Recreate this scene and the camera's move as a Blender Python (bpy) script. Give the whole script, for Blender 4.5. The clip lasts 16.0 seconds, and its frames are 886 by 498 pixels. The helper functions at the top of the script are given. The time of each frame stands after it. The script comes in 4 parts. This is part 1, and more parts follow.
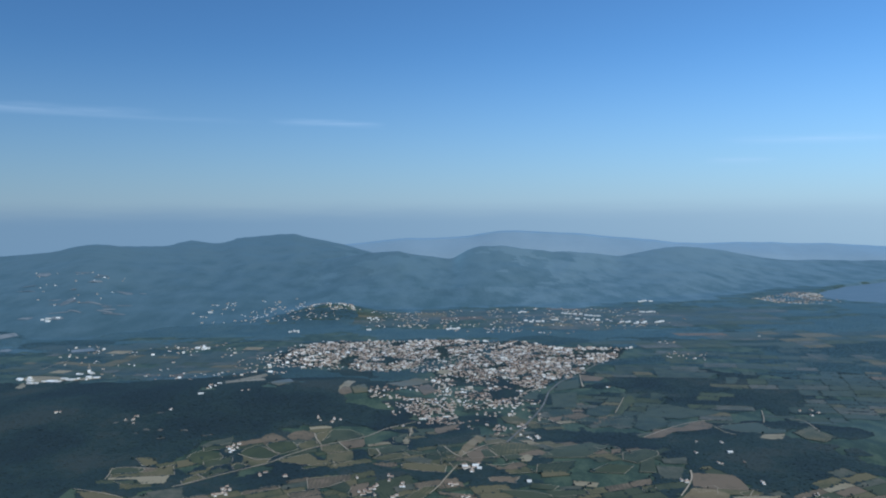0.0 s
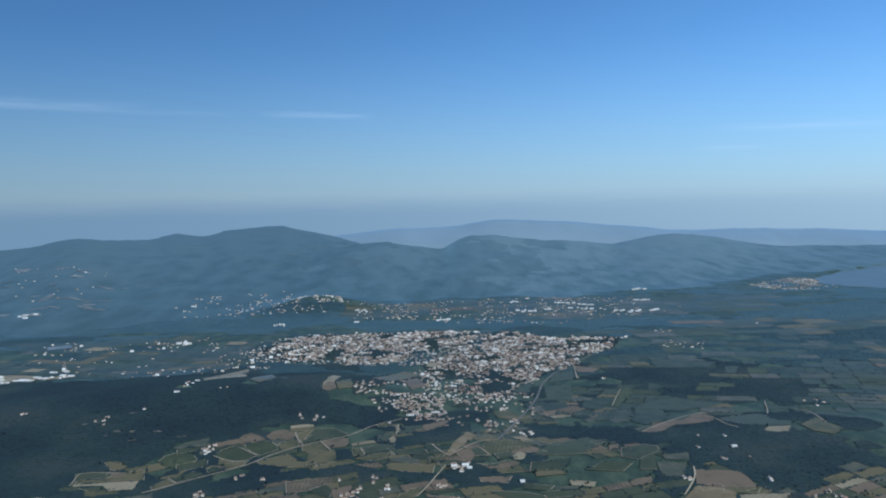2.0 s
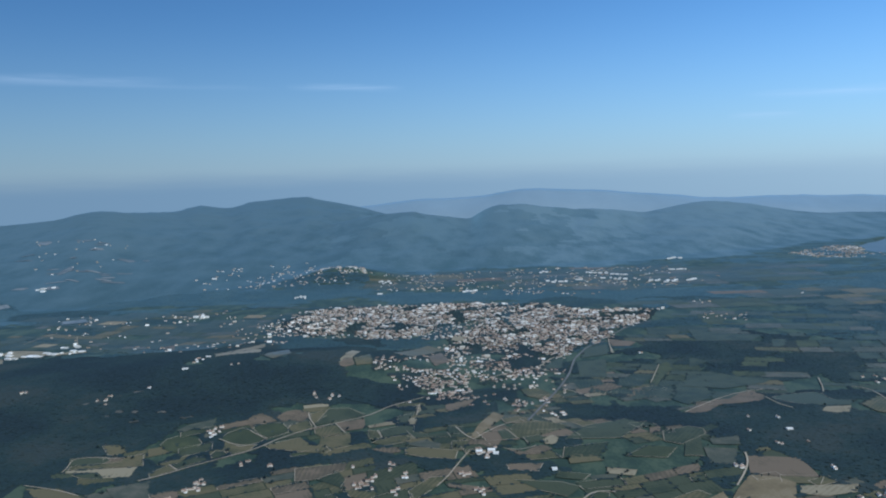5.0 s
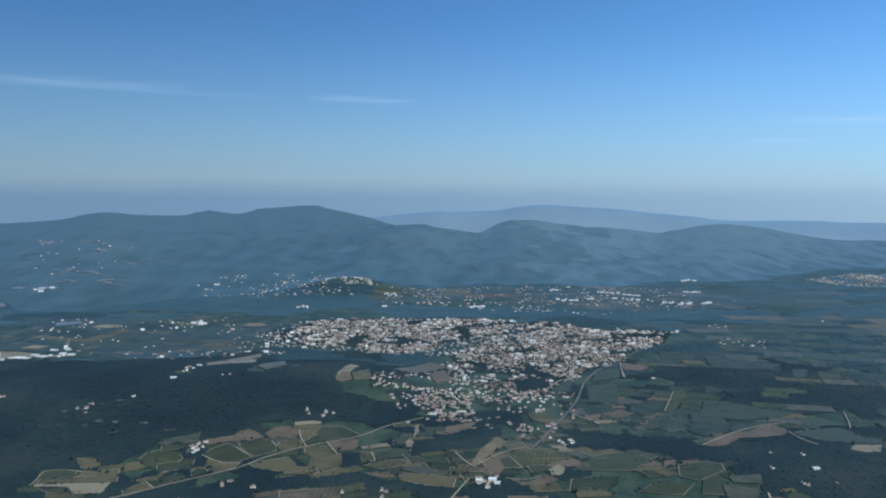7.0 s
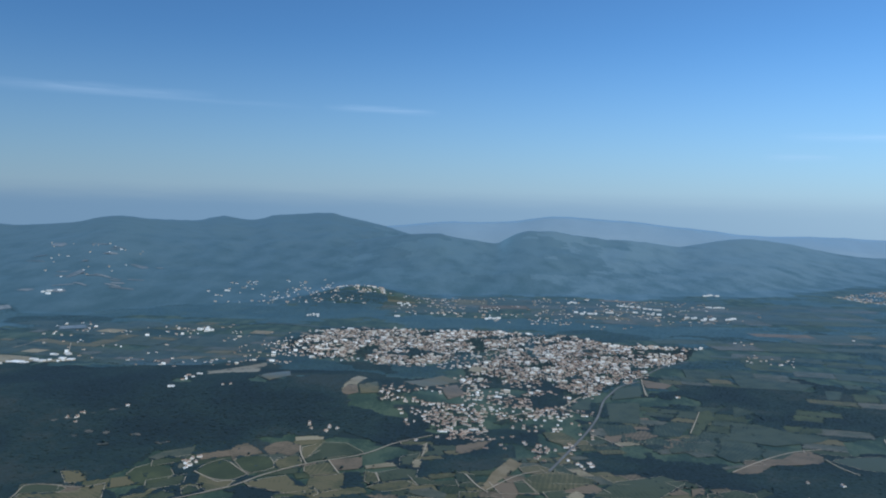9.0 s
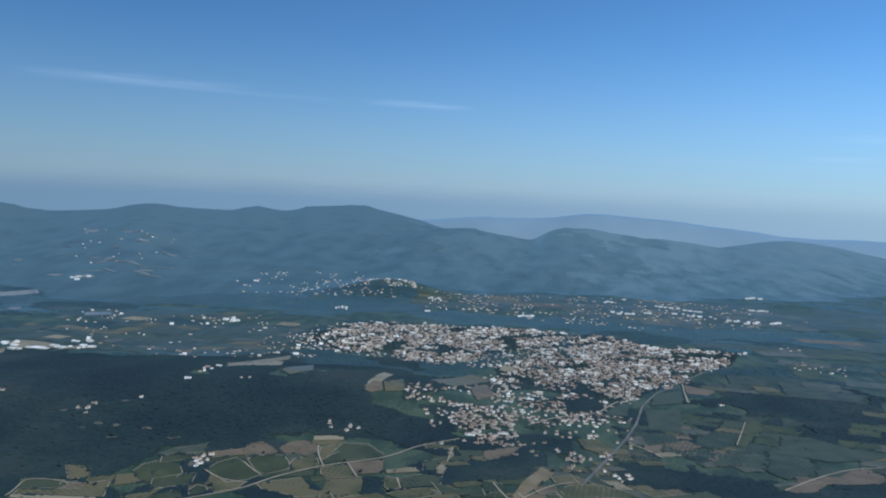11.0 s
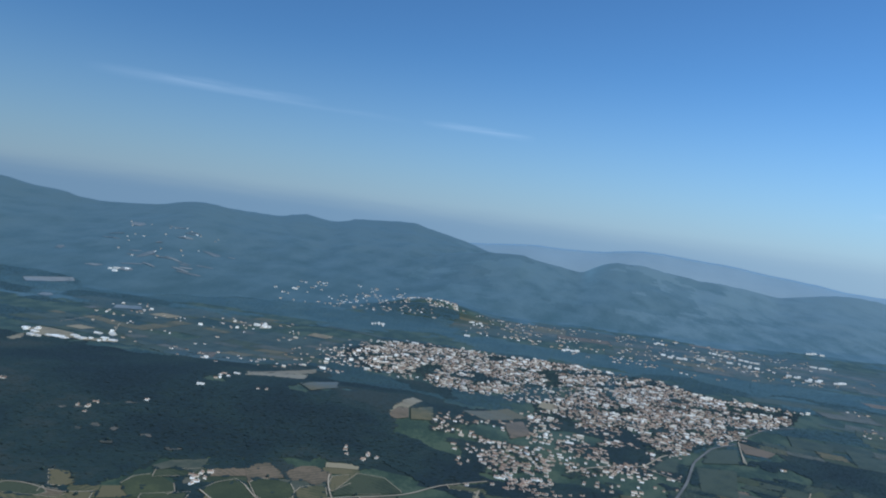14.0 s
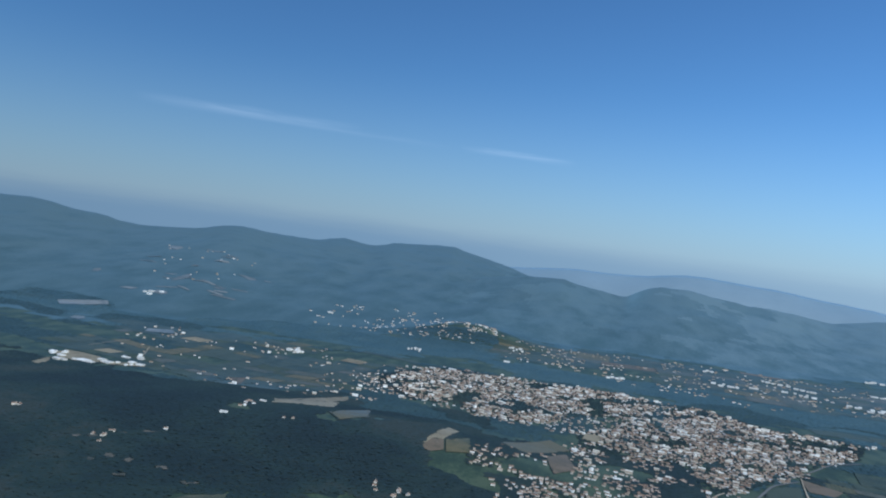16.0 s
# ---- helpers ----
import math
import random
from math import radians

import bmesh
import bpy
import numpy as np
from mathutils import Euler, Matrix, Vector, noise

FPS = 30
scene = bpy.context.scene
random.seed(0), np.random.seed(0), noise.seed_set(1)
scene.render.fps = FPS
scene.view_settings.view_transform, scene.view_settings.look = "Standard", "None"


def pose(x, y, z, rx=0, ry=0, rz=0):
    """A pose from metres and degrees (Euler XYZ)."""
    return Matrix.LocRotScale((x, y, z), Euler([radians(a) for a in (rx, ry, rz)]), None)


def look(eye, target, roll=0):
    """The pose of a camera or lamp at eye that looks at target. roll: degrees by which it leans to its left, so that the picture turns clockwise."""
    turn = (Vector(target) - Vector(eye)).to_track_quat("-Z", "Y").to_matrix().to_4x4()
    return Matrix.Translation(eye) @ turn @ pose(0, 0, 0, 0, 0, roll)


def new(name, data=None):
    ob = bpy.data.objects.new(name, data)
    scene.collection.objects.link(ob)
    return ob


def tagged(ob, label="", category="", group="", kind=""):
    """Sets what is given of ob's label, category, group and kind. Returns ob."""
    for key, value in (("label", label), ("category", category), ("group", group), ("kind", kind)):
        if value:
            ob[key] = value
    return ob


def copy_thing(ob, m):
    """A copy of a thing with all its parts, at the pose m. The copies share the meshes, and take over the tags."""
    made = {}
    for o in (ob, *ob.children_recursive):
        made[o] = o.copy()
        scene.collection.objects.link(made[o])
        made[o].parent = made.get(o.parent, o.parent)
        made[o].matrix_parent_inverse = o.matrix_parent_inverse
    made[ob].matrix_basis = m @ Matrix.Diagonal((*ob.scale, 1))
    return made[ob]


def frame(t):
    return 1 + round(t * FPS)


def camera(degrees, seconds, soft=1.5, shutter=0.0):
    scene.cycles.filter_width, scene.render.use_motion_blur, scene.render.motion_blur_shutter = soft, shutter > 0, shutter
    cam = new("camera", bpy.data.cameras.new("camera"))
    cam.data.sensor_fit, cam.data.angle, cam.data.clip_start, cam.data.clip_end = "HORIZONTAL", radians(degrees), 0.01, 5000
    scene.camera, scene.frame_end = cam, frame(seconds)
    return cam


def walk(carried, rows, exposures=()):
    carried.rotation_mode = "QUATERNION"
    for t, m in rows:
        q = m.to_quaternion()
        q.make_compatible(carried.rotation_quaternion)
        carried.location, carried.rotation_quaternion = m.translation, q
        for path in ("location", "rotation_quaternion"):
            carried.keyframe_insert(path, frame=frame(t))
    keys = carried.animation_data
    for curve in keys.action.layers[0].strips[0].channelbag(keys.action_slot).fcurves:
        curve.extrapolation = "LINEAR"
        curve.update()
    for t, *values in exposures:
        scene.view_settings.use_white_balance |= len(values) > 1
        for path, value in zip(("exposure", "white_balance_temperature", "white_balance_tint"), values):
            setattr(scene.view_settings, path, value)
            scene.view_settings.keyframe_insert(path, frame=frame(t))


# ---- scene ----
cam = camera(56.8, 16.0, 2.0)
# seconds, place in true metres, yaw, pitch and lean in degrees
ROWS = [
    (0, 0.0, 0.0, 750.0, -0.00, -2.40, -0.43),
    (0.5, 4.7, 36.0, 745.3, 0.23, -2.94, -0.49),
    (1, 9.2, 71.9, 740.4, 0.88, -3.55, -0.77),
    (1.5, 13.4, 107.6, 735.6, 0.44, -2.77, -0.78),
    (2, 17.4, 143.2, 730.7, -0.58, -3.03, -1.15),
    (2.5, 21.1, 178.6, 725.8, -0.34, -2.94, -1.20),
    (3, 24.6, 214.0, 720.8, 0.05, -4.46, -1.23),
    (3.5, 27.9, 249.2, 715.8, 0.69, -5.57, -1.51),
    (4, 30.9, 284.3, 710.8, 1.11, -5.34, -2.27),
    (6.5, 42.0, 458.0, 685.5, 2.26, -4.27, -0.28),
    (7, 43.5, 492.5, 680.5, 2.21, -3.94, 0.28),
    (7.5, 44.6, 526.8, 675.4, 2.33, -4.05, 1.36),
    (8, 45.5, 561.1, 670.4, 2.43, -4.59, 1.51),
    (8.5, 46.1, 595.3, 665.4, 2.68, -3.36, 1.48),
    (9, 46.4, 629.4, 660.4, 3.41, -3.19, 1.28),
    (11.5, 43.6, 798.8, 636.1, 6.22, -3.61, 2.85),
    (12, 42.2, 832.5, 631.3, 6.18, -2.47, 3.98),
    (12.5, 40.4, 866.1, 626.7, 6.68, -2.67, 5.55),
    (13, 38.3, 899.7, 622.1, 7.58, -2.75, 6.81),
    (13.5, 35.9, 933.2, 617.6, 8.40, -3.00, 7.32),
    (14, 33.2, 966.7, 613.1, 9.31, -2.14, 7.25),
    (14.5, 30.2, 1000.2, 608.7, 10.00, -1.83, 7.12),
    (15, 26.9, 1033.6, 604.5, 10.63, -1.80, 7.32),
    (15.5, 23.2, 1067.0, 600.3, 11.47, -1.26, 7.44),
    (16, 19.2, 1100.3, 596.2, 12.28, -0.74, 7.12),
]


def aimed(x, y, z, yaw, pitch, lean):
    yaw, pitch, eye = radians(yaw), radians(pitch), Vector((x, y, z)) * 0.4
    way = Vector((-math.sin(yaw) * math.cos(pitch), math.cos(yaw) * math.cos(pitch), math.sin(pitch)))
    return look(eye, eye + way * 100, lean)


walk(cam, [(t, aimed(*row)) for t, *row in ROWS], [(0.0, 0.0, 4900, 6), (16.0, 0.0, 4900, 6)])

# The plan is in true metres; the place is built at 0.4 of them, since the lens sees no further than 5 km.
K = 0.4
SUN_TURN, SUN_HIGH = 128.0, 38.0

# ---- world and sun ----
world = bpy.data.worlds.new("world")
scene.world = world
world.use_nodes = True
wn, wl = world.node_tree.nodes, world.node_tree.links
wn.clear()


def wmath(op, a, b=None, c=None, clamp=False):
    n = wn.new("ShaderNodeMath")
    n.operation, n.use_clamp = op, clamp
    for k, v in enumerate((a, b, c)):
        if v is None:
            continue
        if isinstance(v, (int, float)):
            n.inputs[k].default_value = v
        else:
            wl.new(v, n.inputs[k])
    return n.outputs[0]


sky = wn.new("ShaderNodeTexSky")
sky.sky_type, sky.sun_disc = "NISHITA", False
sky.sun_elevation, sky.sun_rotation = radians(SUN_HIGH), radians(-SUN_TURN)
sky.altitude, sky.air_density, sky.dust_density, sky.ozone_density = 900, 1.0, 0.4, 4.0
coords = wn.new("ShaderNodeTexCoord")
way = wn.new("ShaderNodeSeparateXYZ")
wl.new(coords.outputs["Generated"], way.inputs[0])
bearing = wmath("MULTIPLY", wmath("ARCTAN2", way.outputs[0], way.outputs[1]), 57.2958)
elevation = wmath("MULTIPLY", wmath("ARCSINE", way.outputs[2]), 57.2958)
wisps = wn.new("ShaderNodeTexNoise")
wisp_map = wn.new("ShaderNodeMapping")
wisp_map.inputs["Scale"].default_value = (14, 14, 160)
wl.new(coords.outputs["Generated"], wisp_map.inputs[0])
wl.new(wisp_map.outputs[0], wisps.inputs["Vector"])
wisps.inputs["Scale"].default_value, wisps.inputs["Detail"].default_value = 1.0, 5.0


def streak(at, half, high, slope, thick, strength):
    """A thin cirrus streak: bearing of its middle, half its length, its elevation, slope and half thickness, in degrees."""
    along = wmath("SUBTRACT", bearing, at)
    line = wmath("MULTIPLY_ADD", along, slope, high)
    line = wmath("MULTIPLY_ADD", wmath("SUBTRACT", wisps.outputs["Fac"], 0.5), 0.45, line)
    off = wmath("DIVIDE", wmath("ABSOLUTE", wmath("SUBTRACT", elevation, line)), thick)
    across = wmath("POWER", wmath("SUBTRACT", 1.0, off, clamp=True), 1.6)
    ends = wmath("POWER", wmath("SUBTRACT", 1.0, wmath("POWER", wmath("ABSOLUTE", wmath("DIVIDE", along, half)), 2.0), clamp=True), 1.2)
    return wmath("MULTIPLY", wmath("MULTIPLY", across, ends), wmath("MULTIPLY_ADD", wisps.outputs["Fac"], 1.1 * strength, 0.1 * strength))


cirrus = wmath("ADD", wmath("ADD", streak(-26.4, 7.8, 6.75, 0.0, 0.5, 0.36), streak(-7.9, 4.2, 6.3, -0.03, 0.32, 0.38)),
               wmath("ADD", wmath("ADD", streak(24.5, 6.0, 4.6, -0.02, 0.42, 0.36), streak(20.0, 2.5, 3.4, 0.0, 0.35, 0.3)), streak(-21.0, 9.0, 6.5, -0.02, 0.3, 0.14)))
clouded = wn.new("ShaderNodeMix")
clouded.data_type = "RGBA"
wl.new(cirrus, clouded.inputs["Factor"])
wl.new(sky.outputs[0], clouded.inputs[6])
clouded.inputs[7].default_value = (9.0, 9.2, 10.0, 1)
# haze thickening towards the skyline, and the hazy distance under it
veil = wn.new("ShaderNodeMix")
veil.data_type = "RGBA"
wl.new(wmath("MULTIPLY", wmath("POWER", wmath("MULTIPLY_ADD", elevation, -0.085, 1.0, clamp=True), 1.7), 0.75), veil.inputs["Factor"])
wl.new(clouded.outputs[2], veil.inputs[6])
veil.inputs[7].default_value = (4.75, 5.1, 5.3, 1)
distance = wn.new("ShaderNodeMix")
distance.data_type = "RGBA"
skyline = wn.new("ShaderNodeMapRange")
skyline.interpolation_type = "SMOOTHSTEP"
skyline.inputs["From Min"].default_value, skyline.inputs["From Max"].default_value = 1.15, -0.65
wl.new(wmath("MULTIPLY_ADD", wmath("SUBTRACT", wisps.outputs["Fac"], 0.5), 0.5, elevation), skyline.inputs["Value"])
# the distance is thickest away from the sun
thick = wmath("MULTIPLY_ADD", bearing, -0.016, 0.72, clamp=True)
wl.new(wmath("MULTIPLY", skyline.outputs[0], wmath("MAXIMUM", thick, 0.25)), distance.inputs["Factor"])
wl.new(veil.outputs[2], distance.inputs[6])
distance.inputs[7].default_value = (3.35, 4.02, 4.6, 1)
background = wn.new("ShaderNodeBackground")
background.inputs["Strength"].default_value = 0.085
sunward = wn.new("ShaderNodeMix")
sunward.data_type, sunward.blend_type = "RGBA", "MULTIPLY"
sunward.inputs["Factor"].default_value = 1.0
wl.new(distance.outputs[2], sunward.inputs[6])
glow = wmath("MULTIPLY_ADD", way.outputs[0], 0.28, 0.98)
tinted = wn.new("ShaderNodeCombineColor")
for k, share in enumerate((0.93, 1.0, 1.005)):
    wl.new(wmath("MULTIPLY", glow, share), tinted.inputs[k])
wl.new(tinted.outputs[0], sunward.inputs[7])
wl.new(sunward.outputs[2], background.inputs["Color"])
world_out = wn.new("ShaderNodeOutputWorld")
wl.new(background.outputs[0], world_out.inputs[0])

sun = new("sun", bpy.data.lights.new("sun", "SUN"))
sun.data.energy, sun.data.angle, sun.data.color = 4.0, radians(0.5), (1.0, 0.9, 0.76)
sun_way = Vector((math.sin(radians(SUN_TURN)) * math.cos(radians(SUN_HIGH)), math.cos(radians(SUN_TURN)) * math.cos(radians(SUN_HIGH)), math.sin(radians(SUN_HIGH))))
sun.matrix_world = look((0, 0, 900), Vector((0, 0, 900)) - sun_way)

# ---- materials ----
def material(name, colours, size, rough=0.85, relief=0.0, fine=0.25, vary="none", spread=0.0, sheen=0.45, metal=0.0, sheen_rough=0.27, tight=0.0, rows=0.0, stretch=1.0, rise=0.0, haze_tint=(0.45, 0.775, 1.0)):
    """colours: from dark to light, mixed by noise whose forms are that many metres wide; vary: object or island, by
    spread; rise: the true height over which painted haze pales the colour from the dark end to the pale one.
    """
    m = bpy.data.materials.new(name)
    m.use_nodes = True
    n, l = m.node_tree.nodes, m.node_tree.links
    surface = n["Principled BSDF"]
    place = n.new("ShaderNodeNewGeometry")
    coarse, grain = n.new("ShaderNodeTexNoise"), n.new("ShaderNodeTexNoise")
    for tex, s in ((coarse, size), (grain, size * 0.12)):
        drawn = n.new("ShaderNodeMapping")
        drawn.inputs["Scale"].default_value = (1, stretch, 1)
        l.new(place.outputs["Position"], drawn.inputs["Vector"])
        l.new(drawn.outputs[0], tex.inputs["Vector"])
        tex.inputs["Scale"].default_value, tex.inputs["Detail"].default_value = 1.0 / s, 4.0
    both = n.new("ShaderNodeMath")
    both.operation = "MULTIPLY_ADD"
    both.inputs[1].default_value = fine
    l.new(grain.outputs["Fac"], both.inputs[0])
    l.new(coarse.outputs["Fac"], both.inputs[2])
    if rows:
        turned, bands, striped = n.new("ShaderNodeVectorRotate"), n.new("ShaderNodeTexWave"), n.new("ShaderNodeMath")
        angle = n.new("ShaderNodeMath")
        angle.operation, angle.inputs[1].default_value = "MULTIPLY", 3.14
        l.new(n.new("ShaderNodeObjectInfo").outputs["Random"], angle.inputs[0])
        turned.rotation_type = "Z_AXIS"
        l.new(place.outputs["Position"], turned.inputs["Vector"])
        l.new(angle.outputs[0], turned.inputs["Angle"])
        l.new(turned.outputs[0], bands.inputs["Vector"])
        bands.inputs["Scale"].default_value, bands.inputs["Distortion"].default_value = 0.314 / rows, 1.5
        bands.inputs["Detail"].default_value = 2.0
        striped.operation, striped.inputs[1].default_value = "MULTIPLY_ADD", 0.16
        l.new(bands.outputs["Fac"], striped.inputs[0])
        l.new(both.outputs[0], striped.inputs[2])
        both = striped
    shift = n.new("ShaderNodeMath")
    shift.operation = "MULTIPLY_ADD"
    if vary == "object":
        source = n.new("ShaderNodeObjectInfo").outputs["Random"]
    elif vary == "island":
        source = place.outputs["Random Per Island"]
    else:
        source = None
    if source:
        l.new(source, shift.inputs[0])
    shift.inputs[1].default_value = spread
    l.new(both.outputs[0], shift.inputs[2])
    # hill colour pales with height, imitating haze towards the crest
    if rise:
        up, hazed = n.new("ShaderNodeSeparateXYZ"), n.new("ShaderNodeMath")
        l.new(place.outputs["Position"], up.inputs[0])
        hazed.operation, hazed.inputs[1].default_value = "MULTIPLY_ADD", 0.4 / (rise * K)
        l.new(up.outputs[2], hazed.inputs[0])
        l.new(shift.outputs[0], hazed.inputs[2])
        shift, low, top = hazed, 0.45, 1.0
    else:
        low, top = 0.34 + tight + fine * 0.5, 0.66 - tight + fine * 0.5 + (spread if source else 0)
    ramp = n.new("ShaderNodeValToRGB")
    for k, c in enumerate(colours):
        e = ramp.color_ramp.elements[k] if k < 2 else ramp.color_ramp.elements.new(1.0)
        e.color = (*c, 1)
    for k, e in enumerate(list(ramp.color_ramp.elements)):
        e.position = low + (top - low) * k / max(1, len(colours) - 1)
    for k, c in enumerate(colours):
        ramp.color_ramp.elements[k].color = (*c, 1)
    l.new(shift.outputs[0], ramp.inputs[0])
    l.new(ramp.outputs[0], surface.inputs["Base Color"])
    surface.inputs["Roughness"].default_value, surface.inputs["Metallic"].default_value = rough, metal
    # bluish sheen imitates haze on all surfaces, strongest where seen at a grazing angle
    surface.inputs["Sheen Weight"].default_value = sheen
    surface.inputs["Sheen Roughness"].default_value = sheen_rough
    surface.inputs["Sheen Tint"].default_value = (*haze_tint, 1)
    if relief:
        b = n.new("ShaderNodeBump")
        b.inputs["Strength"].default_value, b.inputs["Distance"].default_value = 1.0, relief
        l.new(both.outputs[0], b.inputs["Height"])
        l.new(b.outputs[0], surface.inputs["Normal"])
    return m


# distance haze painted in: bluish scrub colours, in three ever paler copies
HAZY_MAQUIS = material("hazy_maquis", [(0.029, 0.057, 0.052), (0.039, 0.069, 0.065), (0.057, 0.092, 0.091), (0.073, 0.110, 0.110)], 60, 0.9, 0.5, 0.35, sheen=0.22, sheen_rough=0.45, stretch=0.4, rise=430)
HAZIER_MAQUIS = material("hazier_maquis", [(0.033, 0.066, 0.058), (0.048, 0.083, 0.079), (0.072, 0.112, 0.112), (0.090, 0.133, 0.133)], 60, 0.9, 0.5, 0.35, sheen=0.22, sheen_rough=0.45, stretch=0.4, rise=340)
HAZIEST_MAQUIS = material("haziest_maquis", [(0.041, 0.075, 0.068), (0.063, 0.102, 0.100), (0.099, 0.143, 0.144), (0.122, 0.169, 0.170)], 60, 0.9, 0.5, 0.35, sheen=0.22, sheen_rough=0.45, stretch=0.4, rise=270)
MEADOW = material("meadow", [(0.023, 0.043, 0.026), (0.038, 0.062, 0.034), (0.062, 0.085, 0.046)], 26, 0.9, 0.3, 0.4, tight=0.05, stretch=0.5, sheen=0.26, sheen_rough=0.22)
WOODLAND_FLOOR = material("woodland_floor", [(0.0062, 0.016, 0.0145), (0.011, 0.025, 0.0205)], 130, 0.95, 0.3, 0.3, sheen=0.05, sheen_rough=0.4)
LEAVES = material("leaves", [(0.0062, 0.016, 0.0145), (0.0093, 0.0215, 0.018), (0.0145, 0.03, 0.0225), (0.028, 0.038, 0.028)], 130, 0.8, 0.0, 0.25, "island", 0.03, sheen=0.05, sheen_rough=0.4, tight=0.04)
# the same leaves, paled and blued in two steps to paint distance haze
HAZY_LEAVES = material("hazy_canopy", [(0.015, 0.034, 0.03), (0.021, 0.043, 0.035), (0.032, 0.057, 0.043)], 60, 0.8, 0.0, 0.4, "island", 0.08, sheen=0.13, sheen_rough=0.4)
HAZIER_LEAVES = material("hazier_canopy", [(0.029, 0.058, 0.052), (0.038, 0.069, 0.059), (0.054, 0.086, 0.068)], 80, 0.8, 0.0, 0.4, "island", 0.08, sheen=0.2, sheen_rough=0.4)
FIELD = {
    "green": material("green_crop", [(0.020, 0.032, 0.015), (0.035, 0.045, 0.019), (0.053, 0.062, 0.028)], 22, 0.9, 0.15, 0.5, "object", 0.3, tight=0.04, rows=4.5, sheen=0.42, sheen_rough=0.23),
    "bright": material("bright_grass", [(0.035, 0.046, 0.019), (0.048, 0.059, 0.024), (0.066, 0.076, 0.029)], 22, 0.9, 0.15, 0.5, "object", 0.2, sheen=0.42, sheen_rough=0.2),
    "olive": material("vineyard_soil", [(0.052, 0.057, 0.025), (0.084, 0.081, 0.035), (0.124, 0.105, 0.048)], 20, 0.9, 0.15, 0.5, "object", 0.3, tight=0.04, rows=4.5, sheen=0.4, sheen_rough=0.2),
    "brown": material("bare_soil", [(0.079, 0.067, 0.041), (0.119, 0.093, 0.055), (0.158, 0.119, 0.073)], 20, 0.95, 0.15, 0.5, "object", 0.3, tight=0.04, rows=4.5, sheen=0.3, sheen_rough=0.2),
    "tan": material("stubble", [(0.167, 0.134, 0.075), (0.222, 0.182, 0.103), (0.269, 0.225, 0.134)], 20, 0.95, 0.15, 0.5, "object", 0.3, tight=0.04, rows=4.5, sheen=0.12),
    "ochre": material("dry_grass", [(0.127, 0.098, 0.048), (0.182, 0.138, 0.067), (0.222, 0.174, 0.095)], 20, 0.95, 0.15, 0.5, "object", 0.2, sheen=0.15),
    "clearing": material("hill_clearing", [(0.092, 0.106, 0.101), (0.138, 0.152, 0.143), (0.202, 0.207, 0.189)], 30, 0.95, 0.15, 0.5, "object", 0.3, sheen=0.3),
    "rocky": material("rocky_scrub", [(0.036, 0.043, 0.036), (0.067, 0.067, 0.052), (0.119, 0.107, 0.083)], 8, 0.95, 0.3, 0.6, "object", 0.1, tight=0.03, sheen=0.15),
    "scrub": material("scrub", [(0.048, 0.060, 0.040), (0.079, 0.083, 0.055), (0.110, 0.103, 0.071)], 14, 0.95, 0.3, 0.5, "object", 0.2, sheen=0.44, sheen_rough=0.2),
}
ASPHALT = material("road_surface", [(0.125, 0.122, 0.105), (0.17, 0.165, 0.142)], 30, 0.85, 0.0, 0.3, sheen=0.1)
GRAVEL = material("gravel_track", [(0.33, 0.265, 0.175), (0.47, 0.39, 0.27)], 18, 0.95, 0.0, 0.3, "object", 0.2, sheen=0.1)
RENDERED = material("lime_render", [(0.34, 0.28, 0.2), (0.5, 0.425, 0.315), (0.72, 0.65, 0.53), (0.92, 0.89, 0.8)], 30, 0.9, 0.0, 0.2, "island", 0.55, sheen=0.1)
TERRACOTTA = material("terracotta_tiles", [(0.15, 0.095, 0.062), (0.25, 0.165, 0.108), (0.42, 0.31, 0.22)], 30, 0.85, 0.0, 0.3, "island", 0.4, sheen=0.1)
PALE_ROOF = material("pale_gravel_roof", [(0.44, 0.39, 0.3), (0.66, 0.6, 0.48), (0.80, 0.76, 0.65)], 30, 0.9, 0.0, 0.2, "island", 0.5, sheen=0.1)
WHITE_METAL = material("white_sheet_metal", [(0.52, 0.48, 0.4), (0.7, 0.66, 0.57), (0.88, 0.84, 0.74)], 20, 0.7, 0.0, 0.2, "object", 0.4, sheen=0.1)
# wooded hills in reality; the pale blue is haze put into their colour
HAZED_HILLS = material("hazed_hills", [(0.204, 0.264, 0.295), (0.226, 0.286, 0.317)], 300, 1.0, 0.0, 0.3, sheen=0.6, sheen_rough=0.35)
BARK = material("bark", [(0.09, 0.07, 0.05), (0.14, 0.115, 0.09)], 2, 0.95, sheen=0.1)
# haze over the bay is put into the water's pale base colour
WATER = material("hazy_sea_water", [(0.125, 0.175, 0.205), (0.145, 0.195, 0.225)], 60, 0.6, 0.0, 0.3, sheen=0.1)
WATER.node_tree.nodes["Principled BSDF"].inputs["Specular IOR Level"].default_value = 0.12


# ---- the lie of the land ----
def lattice(ix, iy, seed):
    n = (ix * 374761393 + iy * 668265263 + seed * 974634217) & 0xFFFFFFFF
    n = ((n ^ (n >> 13)) * 1274126177) & 0xFFFFFFFF
    return ((n ^ (n >> 16)) & 0xFFFF) / 65535.0


